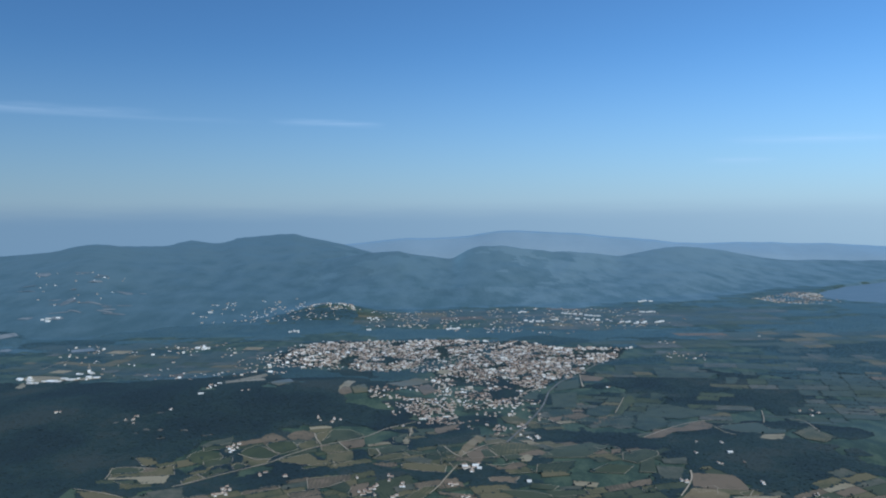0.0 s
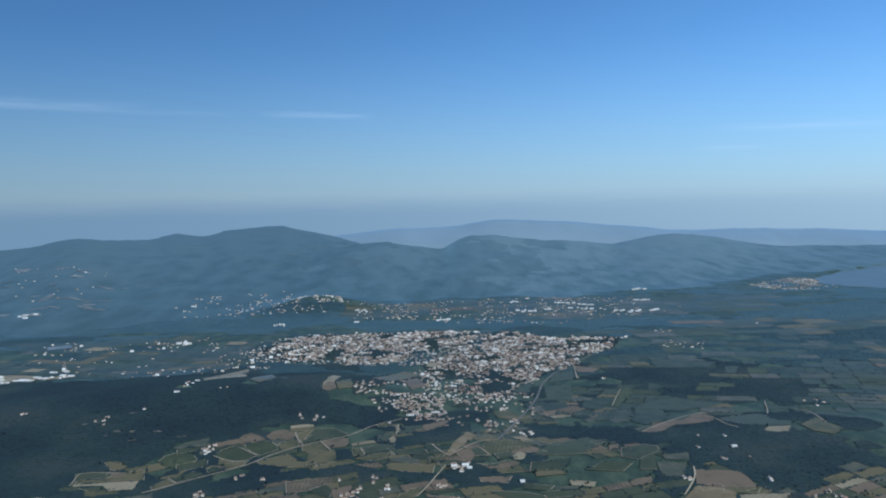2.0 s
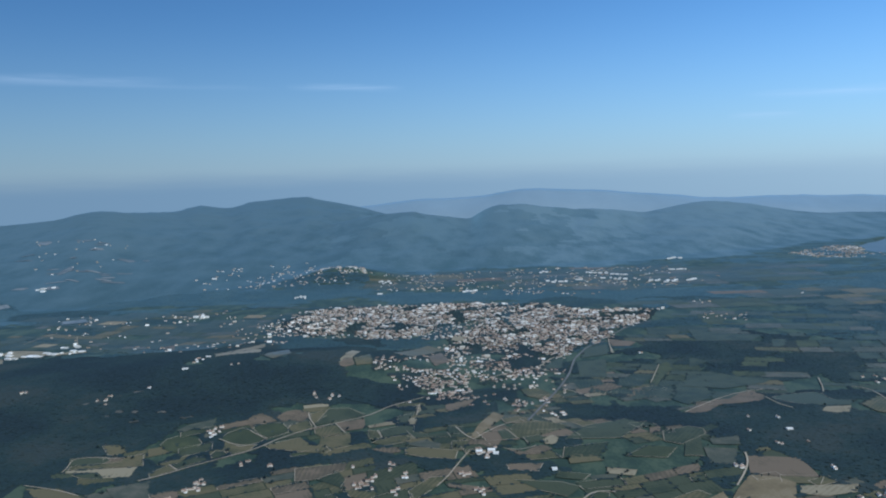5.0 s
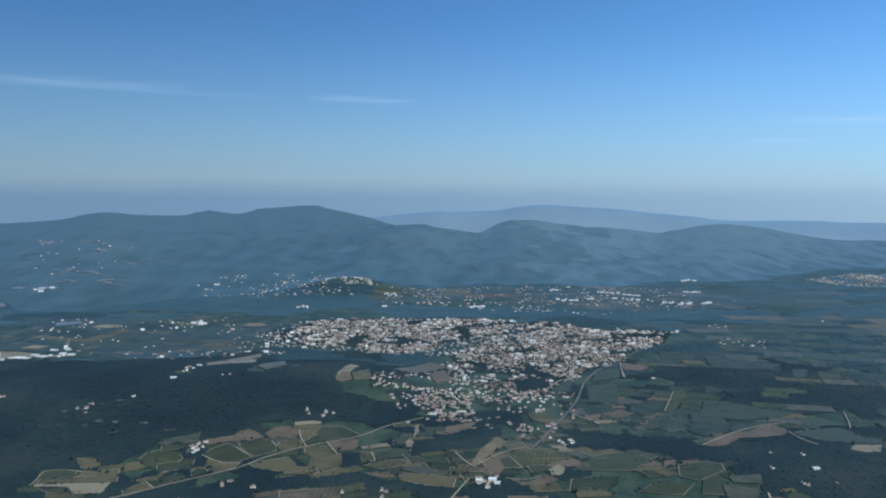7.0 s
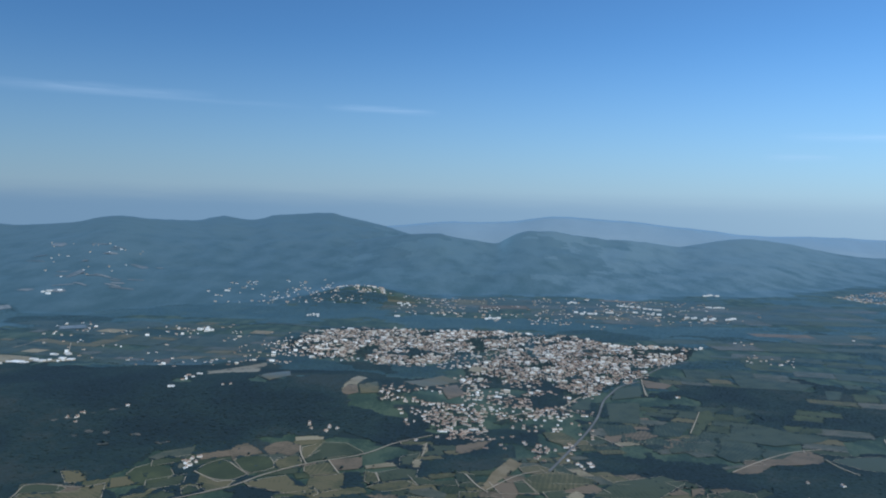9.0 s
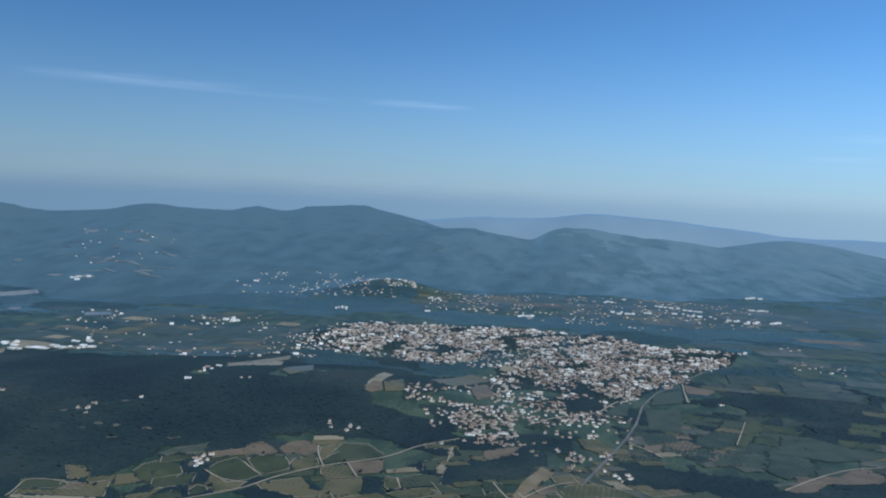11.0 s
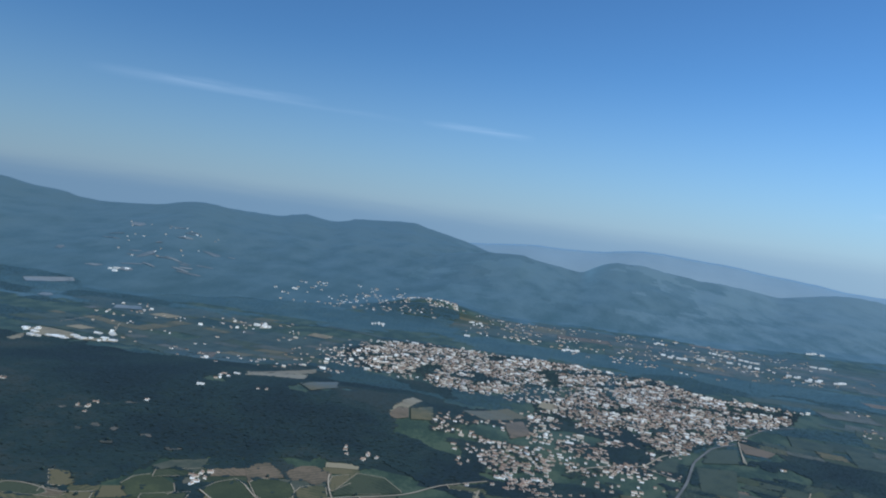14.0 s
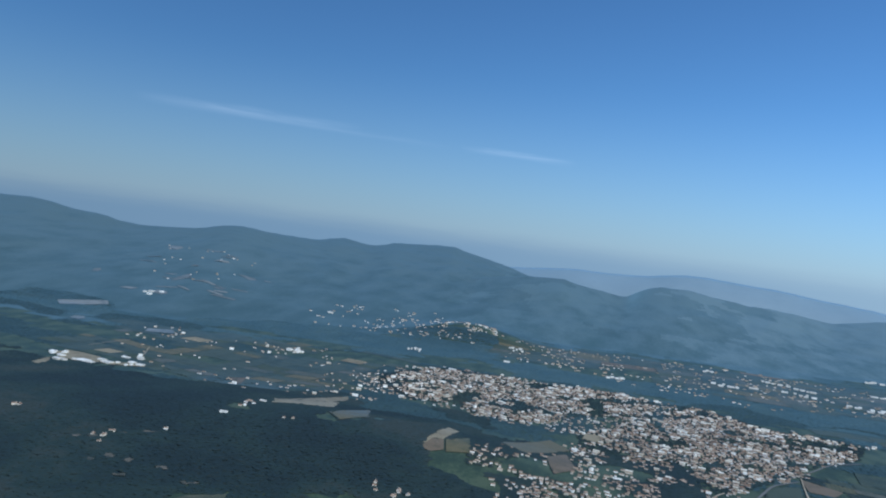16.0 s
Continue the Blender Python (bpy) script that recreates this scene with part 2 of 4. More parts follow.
def value_noise(x, y, seed):
    x, y = np.asarray(x, float), np.asarray(y, float)
    ix, iy = np.floor(x).astype(np.int64), np.floor(y).astype(np.int64)
    fx, fy = x - ix, y - iy
    fx, fy = fx * fx * (3 - 2 * fx), fy * fy * (3 - 2 * fy)
    a, b = lattice(ix, iy, seed), lattice(ix + 1, iy, seed)
    c, d = lattice(ix, iy + 1, seed), lattice(ix + 1, iy + 1, seed)
    return (a + (b - a) * fx) * (1 - fy) + (c + (d - c) * fx) * fy


def fbm(x, y, size, octaves=4, seed=1):
    """Fractal noise between about -1 and 1, its largest forms that many metres wide."""
    total, gain = 0.0, 1.0
    for k in range(octaves):
        total = total + gain * (value_noise(np.asarray(x) / size, np.asarray(y) / size, seed + k) * 2 - 1)
        size, gain = size / 2.03, gain * 0.5
    return total


# The wooded range behind the valley: bearing (x / y), how far off the crest is, its height, and where the slope begins.
CREST_AT = [-0.95, -0.736, -0.696, -0.658, -0.636, -0.606, -0.577, -0.55, -0.508, -0.468, -0.45, -0.429, -0.401, -0.381, -0.346, -0.326, -0.308, -0.29, -0.269, -0.252, -0.224, -0.199, -0.181, -0.163, -0.135, -0.091, -0.051]
CREST_FAR = [7400, 7500, 7500, 7600, 7700, 7800, 7900, 8000, 8100, 8200, 8250, 8300, 8500, 8800, 9200, 9600, 9900, 10000, 10200, 10500, 10800, 11000, 11000, 11000, 11000, 11000, 11000]
CREST_HIGH = [470, 500, 497, 467, 429, 415, 368, 364, 383, 409, 443, 463, 447, 425, 409, 421, 450, 426, 405, 443, 465, 490, 480, 441, 376, 251, 81]
FOOT_AT = [-0.95, -0.45, -0.30, -0.20, 0.0, 0.15, 0.30, 0.5]
FOOT_FAR = [4600, 5000, 5500, 6100, 6500, 6700, 7300, 8600]
# The lower spurs in front of it, running on to the hills behind the bay.
SPUR_AT = [-0.27, -0.18, -0.141, -0.093, -0.054, -0.033, -0.013, 0.011, 0.029, 0.046, 0.07, 0.091, 0.112, 0.133, 0.161, 0.189, 0.216, 0.243, 0.271, 0.295, 0.33, 0.365, 0.415, 0.5]
SPUR_FAR = [9000, 9000, 9000, 9000, 9100, 9200, 9300, 9400, 9500, 9500, 9500, 9500, 9600, 9700, 9900, 10100, 10300, 10500, 10600, 10700, 10800, 10800, 10800, 10800]
SPUR_HIGH = [0, 134, 249, 325, 336, 301, 277, 242, 315, 363, 381, 361, 319, 289, 275, 240, 205, 244, 288, 305, 255, 195, 110, 60]
# The second range, pulled in nearer than it lies; heights fit the camera's view.
BACK_AT = [-0.25, -0.171, -0.114, -0.086, -0.036, 0.0, 0.035, 0.062, 0.094, 0.129, 0.161, 0.192, 0.23, 0.272, 0.313, 0.365, 0.4, 0.446, 0.54, 0.9]
BACK_HIGH = [150, 230, 322, 355, 417, 427, 446, 493, 518, 505, 467, 422, 378, 344, 322, 333, 328, 290, 250, 220]
COAST = [(9600, 5900), (3900, 6350), (3400, 6750), (3300, 7100), (3450, 7560), (4000, 8150), (5200, 9100), (9600, 10200)]


def inside(x, y, polygon):
    x, y = np.asarray(x, float), np.asarray(y, float)
    hit = np.zeros(x.shape, bool)
    for (ax, ay), (bx, by) in zip(polygon, polygon[1:] + polygon[:1]):
        if ay != by:
            hit ^= ((ay > y) != (by > y)) & (x < (bx - ax) * (y - ay) / (by - ay) + ax)
    return hit


def bump(x, y, cx, cy, sx, sy):
    return np.exp(-0.5 * (((x - cx) / sx) ** 2 + ((y - cy) / sy) ** 2))


def height(x, y):
    """The lie of the land, in true metres."""
    x, y = np.asarray(x, float), np.asarray(y, float)
    u = x / np.maximum(y, 2500.0)
    foot = np.interp(u, FOOT_AT, FOOT_FAR)
    ravines = np.abs(fbm(u * 8500, y * 0.3, 820, 3, 3))
    z = np.zeros_like(x)
    for at, fars, highs, tail in ((CREST_AT, CREST_FAR, CREST_HIGH, 2600.0), (SPUR_AT, SPUR_FAR, SPUR_HIGH, 1500.0)):
        far, high = np.interp(u, at, fars), np.interp(u, at, highs)
        high = high + fbm(u * 8500, y * 0, 260, 3, 15) * 9
        s = np.clip((y - foot) / (far - foot), 0, 1)
        slope = high * s ** 1.05 * np.where(y > far, np.clip(1 - (y - far) / tail, 0.2, 1), 1)
        slope = slope - (ravines - 0.3) * 80 * s * (1 - s) * np.clip(high / 300, 0, 1.3)
        z = np.maximum(z, slope)
    s = np.clip((y - foot) / 2500.0, 0, 1)
    z = z + fbm(x, y * 0.5, 520, 4, 9) * 7 * np.minimum(s * 3, 1)
    z = z + 14 + 75 * bump(x, y, -830, 3060, 420, 330) + 45 * bump(x, y, -1650, 2700, 480, 420) + 28 * bump(x, y, -330, 3200, 260, 220)
    z = z + 85 * bump(x, y, -825, 6050, 230, 260) + 22 * bump(x, y, 60, 2420, 260, 220) + 28 * bump(x, y, 1150, 2450, 420, 260)
    z = z + fbm(x, y, 700, 2, 12) * 5
    return np.where(inside(x, y, COAST), -12.0, z)

# ---- ground ----
def from_arrays(name, verts, faces, mats, index=None, smooth=False, parent=None):
    """A mesh object from arrays in true metres; faces: rows of 3 or 4 corners."""
    me = bpy.data.meshes.new(name)
    verts, faces = np.asarray(verts, np.float32) * K, np.asarray(faces, np.int32)
    n = faces.shape[1]
    me.vertices.add(len(verts))
    me.vertices.foreach_set("co", verts.ravel())
    me.loops.add(faces.size)
    me.loops.foreach_set("vertex_index", faces.ravel())
    me.polygons.add(len(faces))
    me.polygons.foreach_set("loop_start", np.arange(len(faces), dtype=np.int32) * n)
    for m in mats:
        me.materials.append(m)
    if index is not None:
        me.polygons.foreach_set("material_index", np.asarray(index, np.int32))
    me.polygons.foreach_set("use_smooth", np.full(len(faces), smooth))
    me.update(calc_edges=True)
    ob = new(name, me)
    ob.parent = parent
    return ob


WOODS = [
    [(-2700, 3500), (-1950, 3540), (-1600, 3570), (-1300, 3500), (-1100, 3450), (-1020, 3250), (-900, 3010), (-640, 3100), (-560, 3280), (-440, 3600), (-380, 2930), (-140, 2900), (-160, 2680), (-340, 2730), (-620, 2660), (-770, 2570), (-800, 2350), (-970, 2280), (-1000, 2050), (-1500, 1500), (-2600, 1500), (-2600, 3000)],
    [(707, 2596), (756, 2675), (879, 2679), (931, 2592), (986, 2545), (1055, 2524), (1190, 2451), (992, 2103), (838, 2095), (787, 2286), (717, 2293), (697, 2316), (719, 2398), (652, 2395)],
    [(-2100, 5100), (-1500, 4950), (-900, 5000), (-500, 5250), (-700, 5500), (-1700, 5500), (-3200, 5300), (-4200, 4200), (-2300, 4650)],
    [(-500, 4980), (200, 4900), (900, 4700), (1500, 4700), (1400, 5200), (300, 5150), (-400, 5300)],
    [(1500, 3700), (3200, 3600), (3800, 5500), (2500, 5600), (1800, 4700)],
]
COPSES = [
    [(-1500, 3500), (-1100, 3450), (-800, 3100), (-560, 3300), (-420, 3560), (-280, 3740), (-450, 3860), (-640, 3840), (-900, 3900), (-1000, 3620)],
    [(-489, 2301), (-464, 2347), (-424, 2344), (-314, 2316), (-254, 2344), (-214, 2331), (-133, 2293), (-30, 2237), (-184, 2212), (-241, 2266), (-364, 2259), (-429, 2223)],
    [(-279, 2469), (-238, 2482), (-216, 2341), (-254, 2340)],
    [(-29, 2634), (69, 2737), (116, 2767), (101, 2642), (68, 2551), (26, 2495), (-16, 2500)],
    [(-95, 2592), (-68, 2683), (-29, 2617), (-21, 2491), (-69, 2466)],
    [(302, 2749), (393, 2740), (462, 2701), (552, 2659), (617, 2607), (555, 2528), (510, 2575), (351, 2554), (284, 2589)],
    [(239, 2337), (266, 2414), (342, 2491), (345, 2432), (270, 2337)],
    [(540, 2647), (631, 2603), (710, 2597), (668, 2491), (549, 2500), (501, 2531)],
    [(787, 3617), (916, 3513), (1083, 3589), (1223, 3575), (1188, 3380), (947, 3122), (898, 3192), (852, 3355), (749, 3330)],
    [(1182, 3363), (1303, 3378), (1441, 3315), (1196, 2812), (1204, 3029), (1106, 2995), (1091, 3130)],
    [(733, 2920), (788, 3047), (799, 2979), (800, 2926), (800, 2873)],
    [(-549, 2181), (-569, 2253), (-515, 2302), (-450, 2253), (-421, 2193)],
    [(-729, 2233), (-766, 2259), (-781, 2333), (-746, 2305), (-730, 2258)],
]
xs = np.concatenate([np.arange(-9600, -2400, 80), np.arange(-2400, 2400, 40), np.arange(2400, 9601, 80)])
ys = np.concatenate([np.arange(-3000, 1400, 200), np.arange(1400, 5000, 40), np.arange(5000, 12401, 50)])
gx, gy = np.meshgrid(xs, ys)
gz = height(gx, gy)
cols = len(xs)
a = (np.arange(len(ys) - 1)[:, None] * cols + np.arange(cols - 1)[None, :]).ravel()
quads = np.stack([a, a + 1, a + cols + 1, a + cols], 1)
mx, my = (gx[:-1, :-1] + 20).ravel(), (gy[:-1, :-1] + 20).ravel()
mu = mx / np.maximum(my, 2500)
ground_kind = np.zeros(len(quads), int)
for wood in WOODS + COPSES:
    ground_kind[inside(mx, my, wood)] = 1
slopes = my > np.interp(mu, FOOT_AT, FOOT_FAR) + 350 + fbm(mx, my, 420, 5, 31) * 420
ground_kind[slopes] = 2
# hills turn to the paler copies eastwards, painting thicker haze there
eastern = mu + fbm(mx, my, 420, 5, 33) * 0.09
leafy = (fbm(mx, my * 2.2, 260, 3, 64) > 0.0) & (ground_kind == 0) & (my > 3750)
ground_kind[leafy] = 1
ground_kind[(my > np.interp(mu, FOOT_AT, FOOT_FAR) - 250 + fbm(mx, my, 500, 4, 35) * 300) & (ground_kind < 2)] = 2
# wooded ground takes the haze-painted leaf colours by distance
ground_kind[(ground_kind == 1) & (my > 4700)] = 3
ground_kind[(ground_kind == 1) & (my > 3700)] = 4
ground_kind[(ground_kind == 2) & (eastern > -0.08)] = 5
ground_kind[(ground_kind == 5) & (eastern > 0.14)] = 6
ground = tagged(from_arrays("ground", np.stack([gx.ravel(), gy.ravel(), gz.ravel()], 1), quads, [MEADOW, WOODLAND_FLOOR, HAZY_MAQUIS, HAZIER_LEAVES, HAZY_LEAVES, HAZIER_MAQUIS, HAZIEST_MAQUIS], ground_kind, True),
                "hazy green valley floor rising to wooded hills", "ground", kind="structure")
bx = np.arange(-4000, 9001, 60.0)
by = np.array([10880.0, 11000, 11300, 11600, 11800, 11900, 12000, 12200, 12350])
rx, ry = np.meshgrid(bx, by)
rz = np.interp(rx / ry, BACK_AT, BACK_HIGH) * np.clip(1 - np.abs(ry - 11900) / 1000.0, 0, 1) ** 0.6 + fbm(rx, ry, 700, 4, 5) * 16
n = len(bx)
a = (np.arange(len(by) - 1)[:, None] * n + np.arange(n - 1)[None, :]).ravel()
backdrop = tagged(from_arrays("backdrop", np.stack([rx.ravel(), ry.ravel(), rz.ravel()], 1), np.stack([a, a + 1, a + n + 1, a + n], 1), [HAZED_HILLS], smooth=True),
                  "distant range of hills, pale blue with painted haze", "hills", kind="structure")
water = tagged(from_arrays("water", [(2500, 5000, 0), (9600, 5000, 0), (9600, 10200, 0), (2500, 10200, 0)], [(0, 1, 2, 3)], [WATER]),
               "calm pale blue bay beyond the plain", "sea", kind="structure")


# ---- fields and lanes ----
FIELD_WORDS = {"green": "green crop field in the valley plain", "bright": "bright green grass meadow among hedges", "olive": "olive-green vineyard parcel with pale soil",
               "brown": "brown bare-soil field beside a hedge", "tan": "pale tan plot of stubble or bare ground", "ochre": "dry ochre grass field near the village", "clearing": "pale clearing on the wooded hillside", "rocky": "bare rocky scrub patch in the woodland", "scrub": "rough dark scrub plot among trees"}
FIELDS, LANES = [], []


def field(kind, *corners, edged=0.0, lift=2.0):
    FIELDS.append(list(corners))
    bm = bmesh.new()
    bm.faces.new([bm.verts.new((x, y, 0)) for x, y in corners])
    bmesh.ops.triangulate(bm, faces=bm.faces)
    bmesh.ops.subdivide_edges(bm, edges=bm.edges, cuts=3, use_grid_fill=True)
    places = np.array([v.co[:2] for v in bm.verts])
    for v, z in zip(bm.verts, height(places[:, 0], places[:, 1])):
        v.co.z = z + lift
    bmesh.ops.scale(bm, vec=(K, K, K), verts=bm.verts)
    bmesh.ops.recalc_face_normals(bm, faces=bm.faces)
    if sum(f.normal.z for f in bm.faces) < 0:
        bmesh.ops.reverse_faces(bm, faces=bm.faces)
    me = bpy.data.meshes.new("field")
    bm.to_mesh(me)
    bm.free()
    me.materials.append(FIELD[kind])
    plot = tagged(new("field", me), FIELD_WORDS[kind], "field", "fields of the plain", "structure")
    if edged:
        ring = np.array(corners, float)
        middle = ring.mean(0)
        out = ring + (ring - middle) / np.linalg.norm(ring - middle, axis=1)[:, None] * edged
        count, strips = len(ring), 6
        inner = np.concatenate([ring[k] + (ring[(k + 1) % count] - ring[k]) * t for k in range(count) for t in (np.arange(strips) / strips)[:, None, None]])
        outer = np.concatenate([out[k] + (out[(k + 1) % count] - out[k]) * t for k in range(count) for t in (np.arange(strips) / strips)[:, None, None]])
        both = np.concatenate([inner, outer])
        n = len(inner)
        verts = np.column_stack([both, height(both[:, 0], both[:, 1]) + 2.4])
        faces = [(k, (k + 1) % n, n + (k + 1) % n, n + k) for k in range(n) if lattice(int(corners[k // strips][0]), int(corners[k // strips][1]), 5) > 0.42 or k < strips]
        tagged(from_arrays("margin", verts, faces, [GRAVEL if kind != "scrub" else FIELD["olive"]], parent=plot), "pale earth track along the field border")


def lane(width, *stations):
    LANES.append((width, list(stations)))
    pts = []
    for (ax, ay), (bx, by) in zip(stations, stations[1:]):
        steps = max(2, int(math.hypot(bx - ax, by - ay) / 15))
        pts += [(ax + (bx - ax) * k / steps, ay + (by - ay) * k / steps) for k in range(steps)]
    pts = np.array(pts + [stations[-1]], float)
    for _ in range(6):
        pts[1:-1] = 0.5 * pts[1:-1] + 0.25 * (pts[:-2] + pts[2:])
    d = np.gradient(pts, axis=0)
    d /= np.linalg.norm(d, axis=1)[:, None]
    side = np.stack([-d[:, 1], d[:, 0]], 1) * width / 2
    left, right = pts + side, pts - side
    both = np.concatenate([left, right])
    verts = np.column_stack([both, np.tile(height(pts[:, 0], pts[:, 1]) + 3.0, 2)])
    n = len(pts)
    faces = [(k + n, k + n + 1, k + 1, k) for k in range(n - 1)]
    big = width > 7
    tagged(from_arrays("road" if big else "lane", verts, faces, [ASPHALT if big else GRAVEL]),
           "grey asphalt main road skirting the town" if big else "pale gravel lane between the fields", "road", "lanes of the plain", "structure")


field("olive", (-975, 2135), (-900, 2135), (-840, 2100), (-760, 2050), (-790, 2025), (-850, 2035), (-910, 2065))
field("scrub", (-790, 2135), (-705, 2180), (-660, 2045), (-725, 2045))
field("tan", (-895, 3295), (-785, 3565), (-725, 3320), (-855, 3185))
field("tan", (-405, 3090), (-410, 3440), (-360, 3370), (-375, 3045))
field("tan", (-30, 3845), (30, 3840), (20, 3740), (-30, 3745))
field("brown", (-380, 2235), (-260, 2260), (-260, 2215), (-325, 2165), (-365, 2160), edged=1.6)
field("green", (-315, 2165), (-275, 2215), (-250, 2160), (-255, 2115), edged=1.6)
field("olive", (-250, 2105), (-170, 2090), (-175, 2035), (-225, 2065), edged=1.6)
field("olive", (-100, 2085), (-55, 2155), (-10, 2155), (-50, 2090), (-90, 2030), edged=1.6)
field("brown", (-15, 2120), (55, 2100), (40, 2075), (-15, 2105))
field("green", (135, 2130), (235, 2115), (275, 2090), (240, 2040), (185, 2075), edged=1.6)
field("green", (235, 2175), (305, 2155), (285, 2125), (225, 2140), edged=1.6)
field("brown", (120, 2215), (205, 2220), (190, 2175), (125, 2185), edged=1.6)
field("bright", (240, 1965), (275, 2010), (305, 2065), (330, 2055), (310, 1960), edged=1.6)
field("green", (435, 3330), (550, 3365), (505, 3090), (415, 3090))
field("olive", (1130, 2620), (1235, 2730), (1215, 2625), (1230, 2545), (1170, 2485), (1130, 2530))
field("green", (570, 2350), (620, 2395), (590, 2260), (545, 2265), edged=1.6)
field("scrub", (605, 2315), (680, 2295), (645, 2200), (590, 2215), edged=1.6)
field("tan", (740, 2075), (865, 2075), (845, 2035), (770, 2020), (725, 2035))
field("olive", (720, 2135), (810, 2120), (785, 2080), (710, 2095), edged=1.6)
field("olive", (450, 2020), (520, 2065), (540, 2040), (480, 1975), edged=1.6)
field("ochre", (505, 2000), (570, 2055), (570, 2015), (520, 1965))
field("olive", (550, 1975), (610, 2025), (630, 1995), (580, 1945), edged=1.6)
field("tan", (585, 1945), (635, 1995), (665, 1975), (620, 1920))
field("green", (990, 3885), (1095, 3765), (1250, 3705), (1165, 3595), (960, 3635))
field("green", (825, 3955), (965, 3890), (920, 3770), (805, 3795))
field("green", (1250, 3610), (1310, 3605), (1245, 3470), (1205, 3475))
field("green", (-956, 2302), (-949, 2313), (-876, 2325), (-853, 2305), (-860, 2288), (-933, 2266), edged=1.6)
field("tan", (-937, 2223), (-928, 2241), (-769, 2265), (-767, 2228), (-759, 2204), (-822, 2195), (-840, 2217), (-853, 2230))
field("olive", (-929, 2244), (-931, 2263), (-858, 2285), (-826, 2303), (-820, 2324), (-785, 2343), (-759, 2270), edged=1.6)
field("olive", (-910, 2391), (-900, 2400), (-875, 2404), (-837, 2368), (-844, 2340), (-871, 2336), edged=1.6)
field("green", (-878, 2195), (-822, 2192), (-839, 2214), (-853, 2227), (-906, 2213), edged=1.6)
field("bright", (-764, 2401), (-760, 2440), (-738, 2465), (-714, 2465), (-679, 2446), (-661, 2417), (-666, 2395), (-688, 2364), (-717, 2353), (-741, 2373), edged=1.6)
field("olive", (-729, 2274), (-711, 2293), (-687, 2313), (-678, 2338), (-666, 2333), (-676, 2292), (-696, 2273), edged=1.6)
field("green", (-691, 2270), (-675, 2289), (-654, 2328), (-625, 2322), (-611, 2300), (-637, 2284), (-668, 2251), edged=1.6)
field("olive", (-724, 2221), (-701, 2269), (-668, 2244), (-697, 2215), (-713, 2198), edged=1.6)
field("bright", (-623, 2444), (-610, 2489), (-582, 2523), (-553, 2502), (-519, 2463), (-499, 2447), (-517, 2416), (-551, 2394), edged=1.6)
field("green", (-613, 2340), (-608, 2365), (-587, 2361), (-573, 2339), (-603, 2315), edged=1.6)
field("olive", (-602, 2426), (-557, 2393), (-517, 2405), (-523, 2369), (-560, 2340), (-593, 2378), edged=1.6)
field("scrub", (-757, 2501), (-736, 2540), (-701, 2564), (-672, 2584), (-663, 2538), (-667, 2509), (-713, 2519), (-731, 2491))
field("brown", (-589, 2581), (-576, 2610), (-556, 2630), (-521, 2602), (-499, 2575), (-523, 2556), (-549, 2547), (-555, 2517))
field("brown", (-510, 2604), (-488, 2648), (-461, 2661), (-418, 2641), (-416, 2597), (-431, 2567), (-457, 2582), (-483, 2570))
field("bright", (-552, 2517), (-548, 2544), (-509, 2558), (-479, 2555), (-459, 2523), (-451, 2490), (-470, 2469), (-493, 2451), (-519, 2470), edged=1.6)
field("olive", (-456, 2524), (-454, 2547), (-437, 2562), (-411, 2577), (-394, 2532), (-389, 2516), (-420, 2490), (-436, 2484), edged=1.6)
field("olive", (-414, 2630), (-384, 2656), (-372, 2667), (-369, 2617), (-391, 2556), (-407, 2582), edged=1.6)
field("green", (-370, 2672), (-312, 2679), (-266, 2629), (-259, 2616), (-296, 2589), (-349, 2561), (-385, 2537), (-386, 2569), edged=1.6)
field("brown", (-332, 2555), (-293, 2572), (-257, 2589), (-247, 2524), (-253, 2502), (-300, 2488))
field("olive", (-382, 2509), (-333, 2542), (-297, 2480), (-297, 2464), (-356, 2453), (-374, 2475), edged=1.6)
field("olive", (-354, 2446), (-301, 2456), (-281, 2477), (-266, 2375), (-308, 2353), (-350, 2394), edged=1.6)
field("olive", (-458, 2422), (-410, 2449), (-370, 2393), (-334, 2384), (-314, 2349), (-323, 2332), (-384, 2343), (-428, 2361), (-472, 2374), (-491, 2397), edged=1.6)
field("tan", (-240, 2524), (-203, 2544), (-176, 2560), (-161, 2529), (-199, 2514), (-234, 2503))
field("green", (-165, 2595), (-117, 2636), (-131, 2540), (-159, 2533), edged=1.6)
field("tan", (-134, 2578), (-109, 2586), (-108, 2518), (-126, 2521))
field("tan", (-120, 2709), (-109, 2728), (-101, 2660), (-113, 2616))
field("green", (-206, 2475), (-156, 2511), (-113, 2504), (-112, 2452), (-161, 2431), (-187, 2423), (-197, 2459), edged=1.6)
field("olive", (-234, 2487), (-210, 2475), (-192, 2423), (-211, 2404), (-225, 2423), edged=1.6)
field("olive", (-215, 2386), (-186, 2416), (-134, 2428), (-104, 2398), (-141, 2372), (-179, 2361), edged=1.6)
field("green", (-131, 2464), (-66, 2425), (-21, 2439), (1, 2409), (-20, 2400), (-105, 2405), edged=1.6)
field("scrub", (-127, 2365), (-77, 2387), (-36, 2353), (-40, 2320), (-99, 2342))
field("brown", (-213, 2341), (-178, 2351), (-138, 2341), (-135, 2312), (-159, 2305))
field("olive", (-125, 2338), (-60, 2326), (5, 2300), (0, 2253), (-68, 2267), (-120, 2296), edged=1.6)
field("ochre", (35, 2393), (47, 2432), (61, 2500), (79, 2553), (105, 2632), (133, 2587), (117, 2535), (95, 2482), (67, 2423), (48, 2383))
